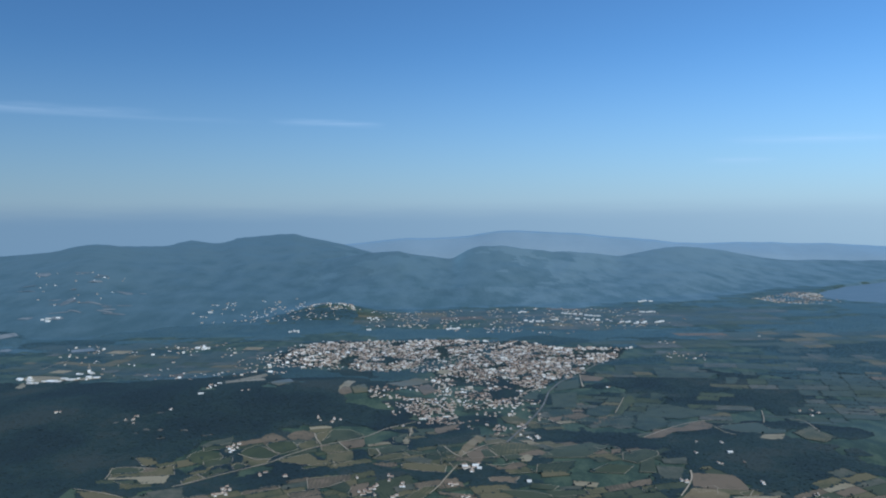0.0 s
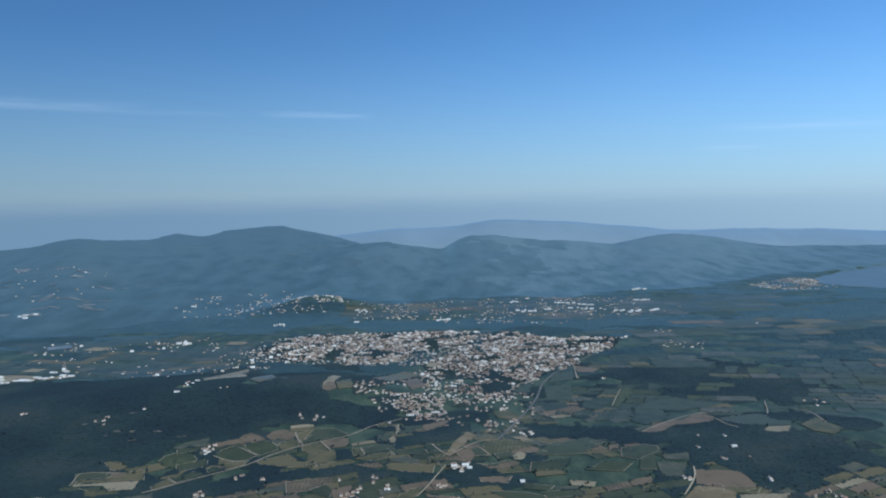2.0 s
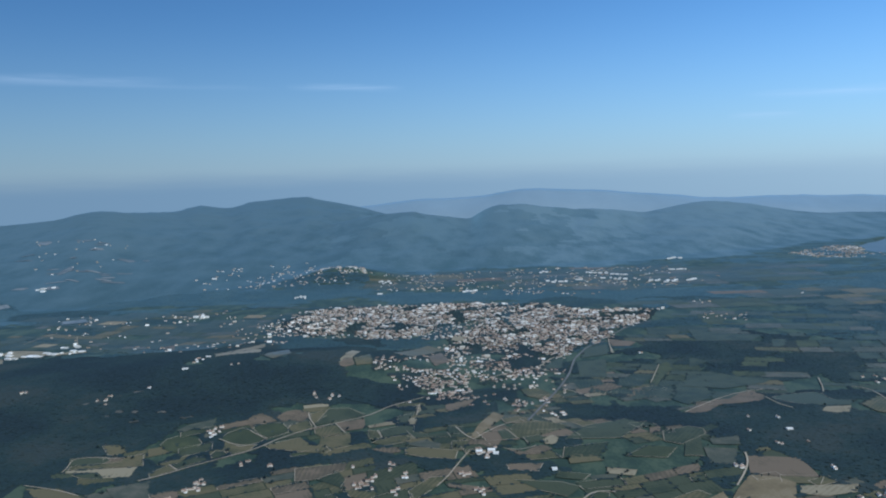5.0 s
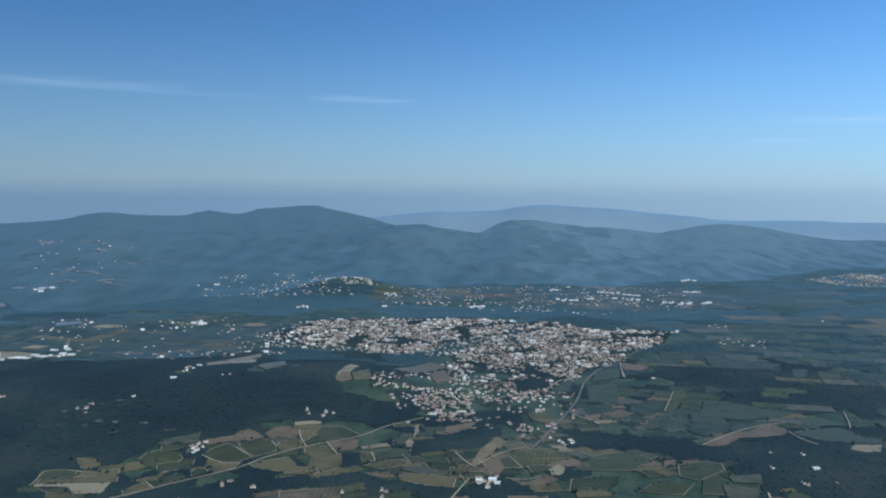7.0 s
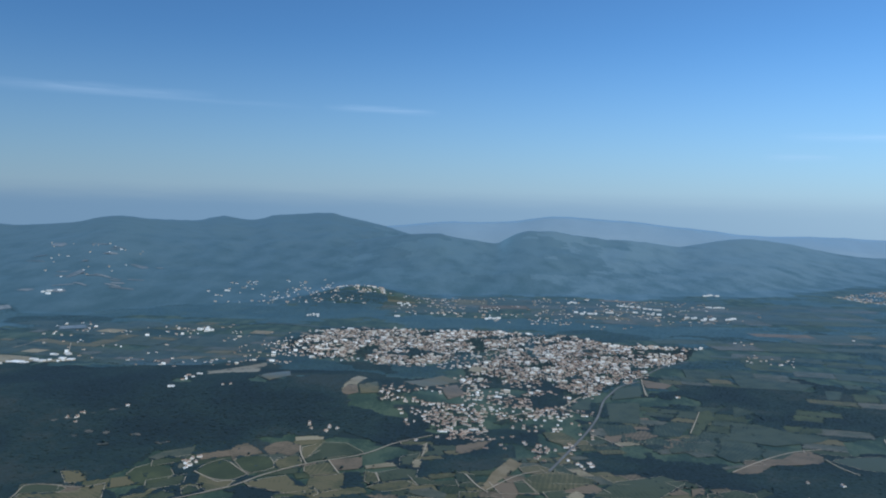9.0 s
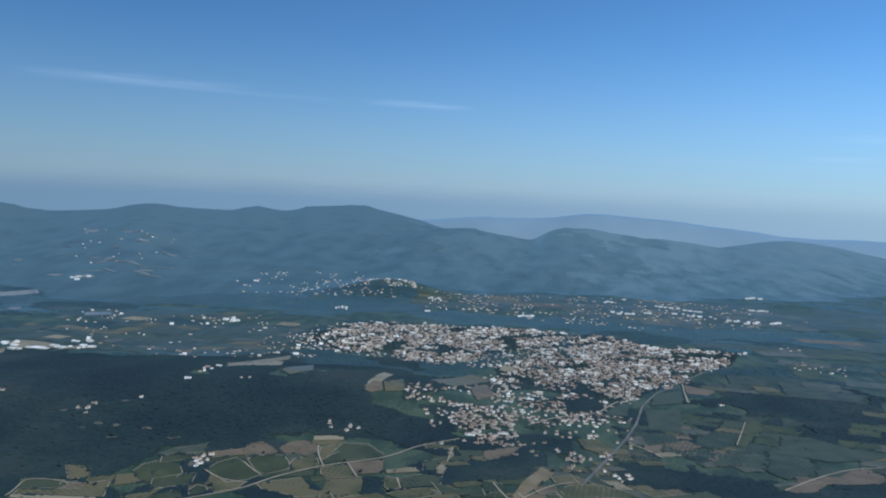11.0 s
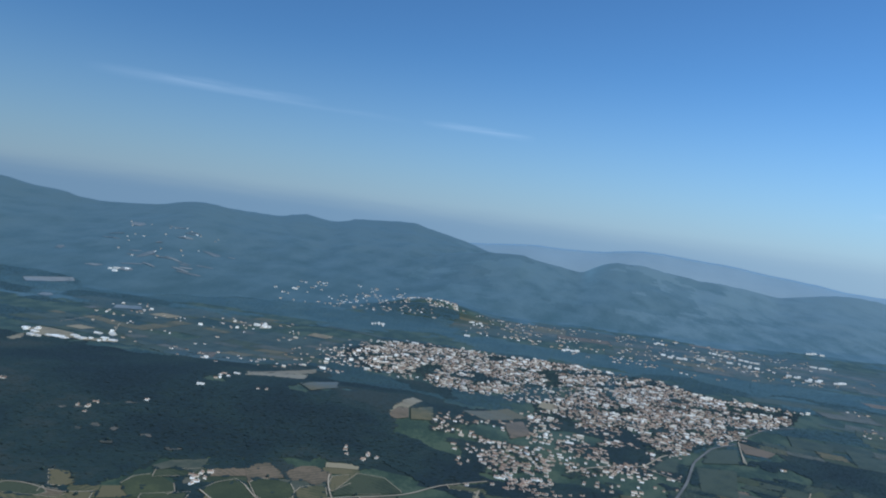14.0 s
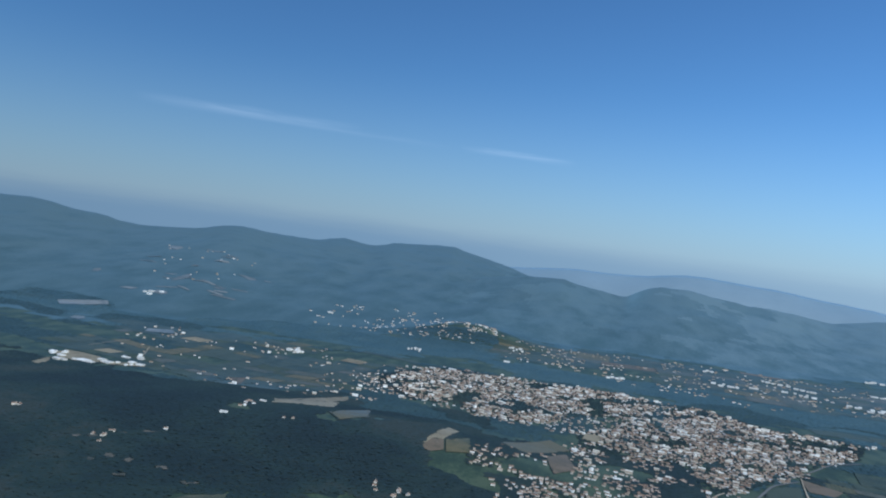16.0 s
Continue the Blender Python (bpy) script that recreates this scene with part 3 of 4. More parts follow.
field("brown", (-33, 2718), (22, 2772), (61, 2794), (30, 2704), (-6, 2649), (-30, 2656))
field("olive", (125, 2552), (169, 2584), (210, 2552), (165, 2511), (133, 2513), edged=1.6)
field("olive", (150, 2493), (209, 2542), (289, 2505), (301, 2485), (248, 2434), (212, 2402), (158, 2377), (131, 2458), edged=1.6)
field("green", (172, 2387), (219, 2407), (230, 2376), (182, 2343), edged=1.6)
field("brown", (54, 2352), (94, 2396), (116, 2367), (105, 2332), (80, 2319))
field("brown", (124, 2309), (166, 2290), (200, 2327), (220, 2337), (236, 2311), (202, 2274), (153, 2270))
field("green", (108, 2441), (128, 2453), (156, 2380), (119, 2371), edged=1.6)
field("tan", (219, 2374), (246, 2413), (263, 2384), (245, 2338), (223, 2341))
field("green", (-24, 2491), (20, 2476), (29, 2396), (-11, 2393), (-21, 2439), edged=1.6)
field("olive", (-10, 2365), (34, 2368), (23, 2311), (-8, 2315), edged=1.6)
field("green", (343, 2495), (467, 2568), (505, 2517), (420, 2397), (275, 2379), edged=1.6)
field("green", (268, 2320), (382, 2362), (345, 2265), (255, 2250), edged=1.6)
field("olive", (203, 2916), (255, 2945), (291, 2876), (259, 2793), (214, 2837))
field("green", (357, 3367), (394, 3392), (374, 3236), (295, 3207), (333, 3318))
field("green", (498, 3570), (599, 3633), (575, 3448), (463, 3393))
field("brown", (621, 3739), (722, 3661), (685, 3585), (616, 3595))
field("green", (380, 3059), (477, 3072), (481, 2990), (390, 2925))
field("brown", (426, 2966), (502, 3015), (534, 2959), (468, 2895))
field("green", (551, 3093), (647, 3081), (592, 2956), (514, 2969))
field("green", (534, 2830), (562, 2853), (576, 2806), (532, 2782))
field("brown", (641, 2624), (698, 2689), (762, 2751), (808, 2754), (863, 2825), (908, 2841), (921, 2772), (890, 2709), (803, 2694), (756, 2686), (713, 2618), (660, 2605))
field("green", (693, 2896), (744, 2901), (793, 2853), (750, 2762), (674, 2710), (647, 2766))
field("green", (699, 2950), (753, 3024), (785, 3131), (863, 3134), (934, 3032), (996, 3014), (1028, 2990), (977, 2941), (837, 2888), (768, 2930))
field("bright", (940, 3025), (993, 3103), (1033, 3091), (1023, 3043))
field("bright", (631, 3009), (725, 3268), (760, 3293), (754, 3199), (700, 3088), (648, 2977))
field("green", (852, 3355), (907, 3281), (814, 3203))
field("green", (924, 2740), (968, 2774), (1083, 2794), (1079, 2687), (1122, 2661), (1099, 2614), (1032, 2617), (965, 2659), edged=1.6)
field("tan", (1027, 2606), (1094, 2603), (1062, 2538), (1023, 2537), (995, 2564))
field("green", (538, 2445), (611, 2479), (643, 2452), (638, 2413), (560, 2341), (523, 2368), edged=1.6)
field("bright", (408, 2266), (472, 2338), (542, 2320), (501, 2254), edged=1.6)
field("brown", (511, 2479), (540, 2490), (535, 2448), (500, 2428))
field("scrub", (635, 2373), (713, 2387), (697, 2323), (633, 2333))
field("ochre", (603, 2063), (655, 2140), (710, 2125), (738, 2092), (698, 1986), (572, 2007))
field("brown", (689, 2252), (797, 2226), (801, 2184), (801, 2112), (718, 2129), (660, 2152))
field("tan", (350, 2196), (416, 2181), (403, 2147), (344, 2162))
field("olive", (267, 2278), (338, 2269), (349, 2238), (268, 2218))
# bare pale floor round the white sheds, drawn as three tan plots
field("tan", (-1915, 3685), (-1921, 3764), (-1861, 3763), (-1760, 3735), (-1678, 3646), (-1737, 3602), (-1825, 3601))
field("tan", (-1830, 3461), (-1857, 3553), (-1857, 3597), (-1801, 3508), (-1788, 3434))
field("tan", (-1710, 3661), (-1589, 3737), (-1552, 3687), (-1645, 3630))
field("tan", (-885, 3286), (-873, 3579), (-820, 3751), (-792, 3667), (-808, 3369), (-855, 3220))
field("clearing", (-2855, 4915), (-2671, 5086), (-2615, 5014), (-2757, 4806))
field("clearing", (-2071, 4526), (-1978, 4593), (-1915, 4492), (-2028, 4432))
field("brown", (-1262, 3753), (-1221, 3808), (-1168, 3647), (-1179, 3625))
field("brown", (-402, 3058), (-394, 3159), (-368, 3175), (-348, 3083), (-374, 3045))
field("olive", (-363, 3179), (-318, 3287), (-286, 3117), (-340, 3074))
field("olive", (-693, 3193), (-661, 3498), (-590, 3239), (-635, 3116))
field("brown", (-117, 3350), (-65, 3467), (-26, 3278), (-78, 3163))
field("olive", (-250, 3379), (-124, 3638), (-55, 3538), (-163, 3302))
lane(7.2, (610, 3700), (515, 3590), (435, 3380), (385, 3140), (335, 2965), (280, 2800), (230, 2645), (195, 2535))
lane(4.0, (-734, 2177), (-705, 2193), (-668, 2235), (-622, 2279), (-598, 2299), (-562, 2327), (-521, 2362), (-510, 2370), (-474, 2431), (-464, 2444), (-425, 2482), (-385, 2525), (-346, 2545), (-294, 2576), (-254, 2603), (-229, 2634), (-218, 2664), (-192, 2704), (-135, 2758), (-99, 2795))
lane(2.8, (-422, 2637), (-413, 2589), (-394, 2552), (-380, 2521))
lane(2.8, (-332, 2551), (-311, 2507), (-292, 2468))
lane(2.8, (-557, 2505), (-516, 2459), (-494, 2440))
lane(2.8, (-623, 2444), (-561, 2396), (-513, 2402))
lane(2.8, (-697, 2276), (-664, 2242))
lane(2.7, (-936, 2227), (-932, 2260), (-953, 2302), (-948, 2317), (-878, 2328), (-847, 2299), (-821, 2320), (-785, 2346))
lane(2.8, (-208, 2479), (-191, 2420))
lane(3, (-109, 2723), (-112, 2606))
lane(2.8, (-1, 2479), (31, 2389), (52, 2366))
lane(3.0, (48, 2379), (95, 2451), (130, 2503), (173, 2532))
lane(2.8, (117, 2311), (160, 2289), (200, 2330))
lane(2.8, (338, 2933), (381, 2878), (412, 2815))
lane(2.8, (625, 3750), (605, 3593), (595, 3459))
lane(2.7, (633, 3003), (721, 3260))
lane(2.8, (1166, 2981), (1123, 2849), (1099, 2789))
lane(3.0, (945, 2856), (865, 2832), (760, 2745), (642, 2619))
lane(3.0, (914, 2752), (919, 2651), (937, 2608))
lane(7.2, (575, 3705), (655, 3820), (765, 4000), (880, 4085))
lane(5.0, (75, 2995), (135, 3090), (220, 3185), (280, 3220), (340, 3375), (365, 3415))
lane(3.1, (280, 3220), (370, 3145))
lane(3.1, (35, 2300), (5, 2220), (-15, 2155), (-40, 2105))
lane(4.0, (610, 2085), (645, 2145), (680, 2215), (690, 2270))
lane(3.1, (1210, 2850), (1245, 2820), (1240, 2755), (1215, 2625))
lane(4.0, (225, 1965), (265, 2010), (290, 2065), (320, 2070), (345, 2060))
lane(3.1, (490, 1985), (500, 1930))
lane(2.8, (540, 1970), (595, 2025))
lane(2.8, (590, 1945), (630, 1995))
lane(2.7, (-985, 2150), (-895, 2125), (-835, 2095))
lane(2.8, (-660, 2060), (-600, 1995), (-540, 2000))
lane(3.1, (612, 3640), (600, 3550), (590, 3465))
lane(2.8, (-1945, 3920), (-1935, 4090), (-1920, 4175))
lane(2.8, (-1775, 4070), (-1670, 3855))
field("clearing", (-2877, 6617), (-2861, 6660), (-2799, 6688), (-2771, 6658), (-2801, 6617))
field("clearing", (-2579, 6425), (-2557, 6469), (-2484, 6500), (-2439, 6436), (-2470, 6377))
field("clearing", (-2757, 5856), (-2794, 5991), (-2766, 6092), (-2710, 6017), (-2716, 5929))
field("clearing", (-2639, 5457), (-2654, 5534), (-2589, 5530), (-2550, 5481), (-2567, 5440))
field("clearing", (-2438, 4460), (-2463, 4531), (-2429, 4556), (-2386, 4506), (-2386, 4457))
field("clearing", (-3462, 6952), (-3488, 7067), (-3398, 7053), (-3345, 6985), (-3349, 6898))
field("clearing", (-2857, 5455), (-2848, 5498), (-2797, 5538), (-2768, 5513), (-2782, 5456))
field("clearing", (-3280, 5777), (-3316, 5858), (-3300, 5897), (-3256, 5844), (-3242, 5783))
field("rocky", (-953, 2634), (-952, 2622), (-963, 2616), (-974, 2620), (-977, 2628), (-976, 2637), (-965, 2639))
field("rocky", (-910, 2631), (-910, 2624), (-914, 2615), (-926, 2619), (-928, 2627), (-925, 2635), (-914, 2640))
field("rocky", (-980, 2598), (-979, 2589), (-988, 2585), (-996, 2586), (-1002, 2593), (-995, 2598), (-989, 2602))
field("rocky", (-827, 2632), (-824, 2623), (-838, 2620), (-850, 2618), (-856, 2626), (-845, 2634), (-833, 2641))
field("rocky", (-739, 2601), (-751, 2591), (-761, 2581), (-771, 2584), (-779, 2588), (-768, 2597), (-754, 2600))
field("rocky", (-883, 2564), (-882, 2558), (-896, 2552), (-905, 2552), (-912, 2555), (-902, 2563), (-888, 2568))
field("rocky", (-1077, 2688), (-1077, 2681), (-1084, 2673), (-1096, 2675), (-1101, 2683), (-1094, 2690), (-1085, 2691))
field("rocky", (-1045, 2702), (-1050, 2695), (-1054, 2688), (-1063, 2691), (-1070, 2696), (-1063, 2703), (-1053, 2707))
field("rocky", (-947, 2785), (-956, 2778), (-970, 2770), (-987, 2767), (-989, 2772), (-975, 2780), (-959, 2784))
field("rocky", (-988, 2752), (-997, 2746), (-1008, 2739), (-1021, 2737), (-1020, 2741), (-1013, 2747), (-999, 2750))

# the patchwork of parcels over the rest of the plain
parcels = np.random.default_rng(3)
# the plots above, their corners cast from the camera's view onto the land
VIEW_PLOTS = list(FIELDS)
BUILT_UP = [
    [(-900, 4320), (-740, 4700), (-310, 4730), (60, 4830), (250, 4700), (350, 4740), (470, 4680), (690, 4480), (1000, 4420), (900, 4130), (660, 3840), (430, 3460), (300, 3180), (220, 2640), (100, 2640), (-160, 2780), (-310, 3050), (-280, 3240), (-60, 3300), (-60, 3800), (-220, 3830), (-480, 3960), (-630, 3900), (-830, 4080)],
    [(-1000, 6100), (-900, 6280), (-690, 6170), (-630, 5890), (-800, 5840), (-960, 5890)],
]
NEAR_MIX = (["green", "olive", "bright", "brown", "scrub", "tan"], [0.29, 0.31, 0.08, 0.17, 0.11, 0.04])
FAR_MIX = (["green", "olive", "bright", "brown", "scrub", "tan"], [0.62, 0.08, 0.13, 0.01, 0.15, 0.01])
# outline, turn of the parcels, usual length and depth, how wooded, and the crops
PLAIN = [
    ([(-900, 2330), (-760, 2480), (-440, 2700), (-130, 2790), (200, 2640), (330, 2960), (460, 3300), (720, 2750), (1150, 2250), (1500, 1850), (900, 1780), (-300, 1780), (-860, 1950), (-940, 2180)], 0.35, 78, 46, 0.28, NEAR_MIX),
    ([(330, 2960), (460, 3300), (600, 3600), (1000, 4300), (1500, 4400), (2600, 4300), (2100, 3300), (1500, 2850), (1300, 2720), (1000, 2720), (720, 2720)], -0.25, 120, 80, 0.0, FAR_MIX),
    ([(1000, 4330), (900, 4700), (1500, 5000), (2700, 5000), (2650, 4400), (1500, 4400)], 0.1, 190, 120, 0.0, FAR_MIX),
    ([(-600, 5500), (800, 4950), (2300, 5300), (2600, 6200), (1500, 6500), (-500, 6100)], 0.05, 230, 120, 0.05, FAR_MIX),
    ([(-2300, 4700), (-1000, 4800), (-820, 4750), (-900, 4300), (-830, 3850), (-1100, 3560), (-1500, 3680), (-2100, 3850)], -0.2, 120, 85, 0.0, FAR_MIX),
]


def split(a, b, c, d, long, deep, out):
    """Halve a plot again and again, across its longer side."""
    w, h = (c - a) / long, (d - b) / deep
    if max(w, h) < 1.0 + 0.7 * parcels.random():
        out.append((a, b, c, d))
        return
    t = parcels.uniform(0.36, 0.64)
    if w > h:
        split(a, b, a + (c - a) * t, d, long, deep, out)
        split(a + (c - a) * t, b, c, d, long, deep, out)
    else:
        split(a, b, c, b + (d - b) * t, long, deep, out)
        split(a, b + (d - b) * t, c, d, long, deep, out)


for region, turn, long, deep, dry, (kinds, shares) in PLAIN:
    px, py = [p[0] for p in region], [p[1] for p in region]
    mid, reach = (sum(px) / len(px), sum(py) / len(py)), 0.75 * max(max(px) - min(px), max(py) - min(py))
    cells = []
    split(-reach, -reach, reach, reach, long, deep, cells)
    c, s = math.cos(turn), math.sin(turn)
    for ca, cb, cc, cd in cells:
        gap = 0.3 + 1.6 * parcels.random()
        ring = [(ca + gap, cb + gap), ((ca + cc) / 2, cb + gap), (cc - gap, cb + gap), (cc - gap, (cb + cd) / 2), (cc - gap, cd - gap), ((ca + cc) / 2, cd - gap), (ca + gap, cd - gap), (ca + gap, (cb + cd) / 2)]
        ring = np.array([(mid[0] + u * c - v * s, mid[1] + u * s + v * c) for u, v in ring])
        wave = long * 0.45
        ring = ring + np.stack([fbm(ring[:, 0], ring[:, 1], long * 5, 2, 71), fbm(ring[:, 0], ring[:, 1], long * 5, 2, 72)], 1) * wave
        at = ring.mean(0)
        kind, grove = str(parcels.choice(kinds, p=shares)), float(fbm(at[0], at[1] * 1.8, long * 3.2, 2, 64)) + parcels.normal() * 0.16
        if grove > 0.12 + dry or not inside(at[0], at[1], region) or any(bool(inside(at[0], at[1], b)) for b in BUILT_UP):
            continue
        if any(bool(inside(at[0], at[1], w)) for w in WOODS[:4] + COPSES) or any(abs(m[0][0] - at[0]) < 400 and inside(at[0], at[1], m) for m in VIEW_PLOTS):
            continue
        field(kind, *[tuple(p) for p in ring], edged=1.4 if at[1] < 3000 and parcels.random() < 0.2 else 0.0, lift=1.3)

# clearings, terraces and cut banks on the wooded slope
for k in range(26):
    x, y = parcels.uniform(-3500, -2100), parcels.uniform(5500, 7000)
    if not inside(x, y, [(-3660, 7230), (-2730, 7090), (-2100, 6030), (-2400, 5480), (-2900, 5500)]):
        continue
    a, b, turn = parcels.uniform(25, 80), parcels.uniform(8, 22), parcels.normal() * 0.3
    c, s = math.cos(turn), math.sin(turn)
    field("clearing", *[(x + u * a * c - v * b * s, y + u * a * s + v * b * c) for u, v in ((-1, -0.6), (0, -1), (1, -0.7), (0.9, 0.8), (-0.2, 1), (-0.9, 0.7))])

# ---- houses ----
TOWN = [
    (16, [(-880, 4320), (-740, 4670), (-610, 4730), (-310, 4710), (-90, 4780), (60, 4810), (240, 4690), (200, 4260), (70, 4210), (-60, 4120), (-220, 3840), (-410, 3850), (-480, 3980), (-630, 3910), (-810, 4080)]),
    (15, [(260, 4490), (350, 4720), (420, 4700), (460, 4660), (690, 4460), (840, 4490), (980, 4400), (900, 4150), (760, 3990), (660, 3860), (600, 3750), (500, 3590), (430, 3490), (340, 3370), (280, 3210), (250, 3220), (260, 3320), (300, 3740), (270, 3990)]),
    (17.5, [(-50, 3830), (50, 3950), (100, 4170), (210, 4240), (270, 3990), (310, 3920), (260, 3640), (150, 3600), (40, 3440), (-30, 3510)]),
    (17.5, [(-300, 3160), (-220, 3230), (-190, 3200), (-220, 3060), (-280, 3030)]),
    (16, [(-180, 3120), (-110, 3110), (-30, 3130), (50, 3010), (10, 2920), (-50, 2900), (-100, 2830), (-140, 2880), (-120, 3000), (-170, 3060)]),
    (16, [(-70, 2830), (30, 2910), (70, 2800), (10, 2760), (-60, 2770)]),
    (16, [(70, 3020), (200, 3180), (280, 3330), (270, 3200), (200, 3120), (110, 2960), (70, 2960)]),
    (18, [(120, 3240), (170, 3420), (280, 3470), (270, 3320), (200, 3180), (140, 3190)]),
    (18, [(100, 2880), (150, 2840), (210, 2730), (190, 2670), (150, 2740)]),
    (21, [(-1000, 6080), (-900, 6250), (-700, 6150), (-640, 5900), (-800, 5850), (-950, 5900)]),
    (44, [(-1890, 6200), (-1250, 6780), (-610, 5940), (-720, 5590), (-1730, 5590)]),
    (44, [(-610, 5940), (300, 6350), (1500, 6300), (1750, 5600), (1250, 5250), (700, 4950), (350, 5040), (-550, 5380)]),
    (44, [(-2200, 4700), (-1740, 4730), (-1000, 4680), (-750, 4460), (-700, 3760), (-1090, 3500), (-1600, 3770), (-2000, 4240)]),
    (110, [(-3660, 7230), (-2730, 7090), (-2360, 6030), (-2690, 5480)]),
    (27, [(2620, 6900), (2900, 7250), (3280, 7560), (3380, 7300), (3270, 6900), (3330, 6700), (3050, 6450), (2700, 6550)]),
    (36, [(1200, 4340), (1390, 4280), (1300, 4050), (1130, 4100)]),
    (50, [(2040, 5290), (2070, 5150), (1860, 4680), (1800, 4730)]),
    (26, [(-960, 4300), (-760, 4720), (-100, 4800), (240, 4720), (700, 4500), (1040, 4420), (780, 3990), (430, 3490), (310, 3180), (110, 2960), (-60, 2820), (-190, 3050), (-320, 3120), (-250, 3320), (-60, 3500), (-50, 3800), (-300, 3780), (-660, 3860), (-880, 4030)]),
    (36, [(-260, 3250), (0, 3330), (290, 3480), (420, 3400), (340, 3000), (240, 2640), (100, 2650), (-150, 2750), (-250, 3000)]),
]
HOUSE_TRIS = np.array([(0, 1, 5), (0, 5, 4), (1, 2, 6), (1, 6, 5), (2, 3, 7), (2, 7, 6), (3, 0, 4), (3, 4, 7), (4, 8, 7), (5, 6, 9),
                       (10, 11, 15), (10, 15, 14), (12, 13, 14), (12, 14, 15)])
HOUSE_MATS = np.array([0] * 10 + [1] * 4)
chance = np.random.default_rng(7)
HOUSES, WAREHOUSES = [], []


def house_shape(long, wide, eaves, ridge, over=0.5):
    """Corners of a gabled house, its ridge along x: walls 0 to 9, roof 10 to 15."""
    a, b = long / 2, wide / 2
    drop = over * (ridge - eaves) / b
    box = [(-a, -b), (a, -b), (a, b), (-a, b)]
    verts = [(x, y, -3) for x, y in box] + [(x, y, eaves) for x, y in box] + [(-a, 0, ridge), (a, 0, ridge)]
    c, d = a + over, b + over
    return np.array(verts + [(-c, -d, eaves - drop + 0.15), (c, -d, eaves - drop + 0.15), (c, d, eaves - drop + 0.15), (-c, d, eaves - drop + 0.15), (-c, 0, ridge + 0.15), (c, 0, ridge + 0.15)])


def joined_houses(name, rows, label, roofing=None):
    """One mesh of many houses; rows of x, y, turn, length, width, eaves."""
    verts, tris, index = [], [], []
    rows = np.asarray(rows, float)
    zs = height(rows[:, 0], rows[:, 1])
    for k, ((x, y, turn, long, wide, eaves), z) in enumerate(zip(rows, zs)):
        p = house_shape(long, wide, eaves, eaves + wide * 0.16 + 0.4)
        c, s = math.cos(turn), math.sin(turn)
        verts.append(np.column_stack([x + p[:, 0] * c - p[:, 1] * s, y + p[:, 0] * s + p[:, 1] * c, z + p[:, 2]]))
        tris.append(HOUSE_TRIS + 16 * k)
        index.append(HOUSE_MATS)
    return tagged(from_arrays(name, np.concatenate(verts), np.concatenate(tris), [RENDERED, roofing or TERRACOTTA], np.concatenate(index)), label, "town houses", kind="stuff")


def hamlet(x, y, count, spread):
    for k in range(count):
        r, t = 1.9 * spread * math.sqrt(chance.random()), chance.random() * 6.283
        HOUSES.append((x + r * math.cos(t), y + r * math.sin(t) * 1.4, chance.choice([0.2, 1.77]) + chance.normal() * 0.15, 7.5 + chance.random() * 6, 6 + chance.random() * 2.5, 3.0 + 2.2 * chance.random()))


def warehouse(x, y, long):
    if long < 60:
        WAREHOUSES.append((x, y, long * 0.8, 10 + long * 0.16))
        return
    at = -0.5 * long
    while at < 0.5 * long:
        piece = long * (0.12 + 0.3 * chance.random() ** 1.5)
        WAREHOUSES.append((x + at + piece / 2, y + chance.normal() * 32, piece * 0.85, 12 + piece * (0.25 + 0.5 * chance.random())))
        at += piece


warehouse(-1897, 3686, 83)
warehouse(-1777, 3623, 123)
warehouse(-1694, 3653, 82)
warehouse(-1604, 3659, 68)
warehouse(-1685, 3820, 68)
warehouse(-875, 3173, 19)
warehouse(-891, 2978, 22)
warehouse(-1359, 4577, 66)
warehouse(-1329, 4556, 50)
warehouse(909, 5966, 81)
warehouse(1046, 5877, 119)
warehouse(1016, 5657, 77)
warehouse(932, 5676, 39)
warehouse(1222, 5540, 74)
warehouse(1310, 5474, 91)
warehouse(1453, 5521, 73)
warehouse(1668, 6792, 113)
warehouse(1517, 6064, 121)
warehouse(608, 5560, 116)
warehouse(585, 6110, 63)
warehouse(53, 5266, 74)
warehouse(767, 5606, 57)
warehouse(-494, 5685, 78)
warehouse(-942, 5156, 69)
warehouse(-476, 5198, 36)
warehouse(-1708, 5977, 41)
warehouse(-2636, 5488, 102)
warehouse(58, 2291, 19)
warehouse(88, 2299, 22)
warehouse(98, 2279, 16)
warehouse(228, 2185, 14)
warehouse(272, 4029, 32)
warehouse(155, 4145, 36)
warehouse(625, 4315, 72)
warehouse(-729, 4634, 33)
warehouse(-650, 4682, 39)
warehouse(80, 3298, 28)
warehouse(657, 3871, 26)
warehouse(850, 2414, 19)
warehouse(900, 2019, 17)
warehouse(740, 4109, 32)
hamlet(76, 2286, 9, 16)
hamlet(-197, 2136, 12, 18)
hamlet(58, 2075, 4, 8)
hamlet(-25, 1979, 2, 5)
hamlet(-256, 2248, 3, 10)
hamlet(-159, 2224, 3, 9)
hamlet(-121, 2079, 3, 8)
hamlet(-106, 2179, 3, 9)
hamlet(27, 2159, 3, 10)
hamlet(193, 2308, 2, 6)
hamlet(265, 2610, 3, 21)
hamlet(293, 2594, 3, 17)
hamlet(-591, 2147, 12, 17)
hamlet(-639, 2052, 5, 12)
hamlet(-516, 2277, 3, 8)
hamlet(-452, 2257, 2, 6)
hamlet(-914, 2080, 2, 5)
hamlet(-885, 2103, 2, 5)
hamlet(-651, 2492, 8, 18)
hamlet(-1056, 2709, 7, 20)
hamlet(-1326, 2773, 2, 8)
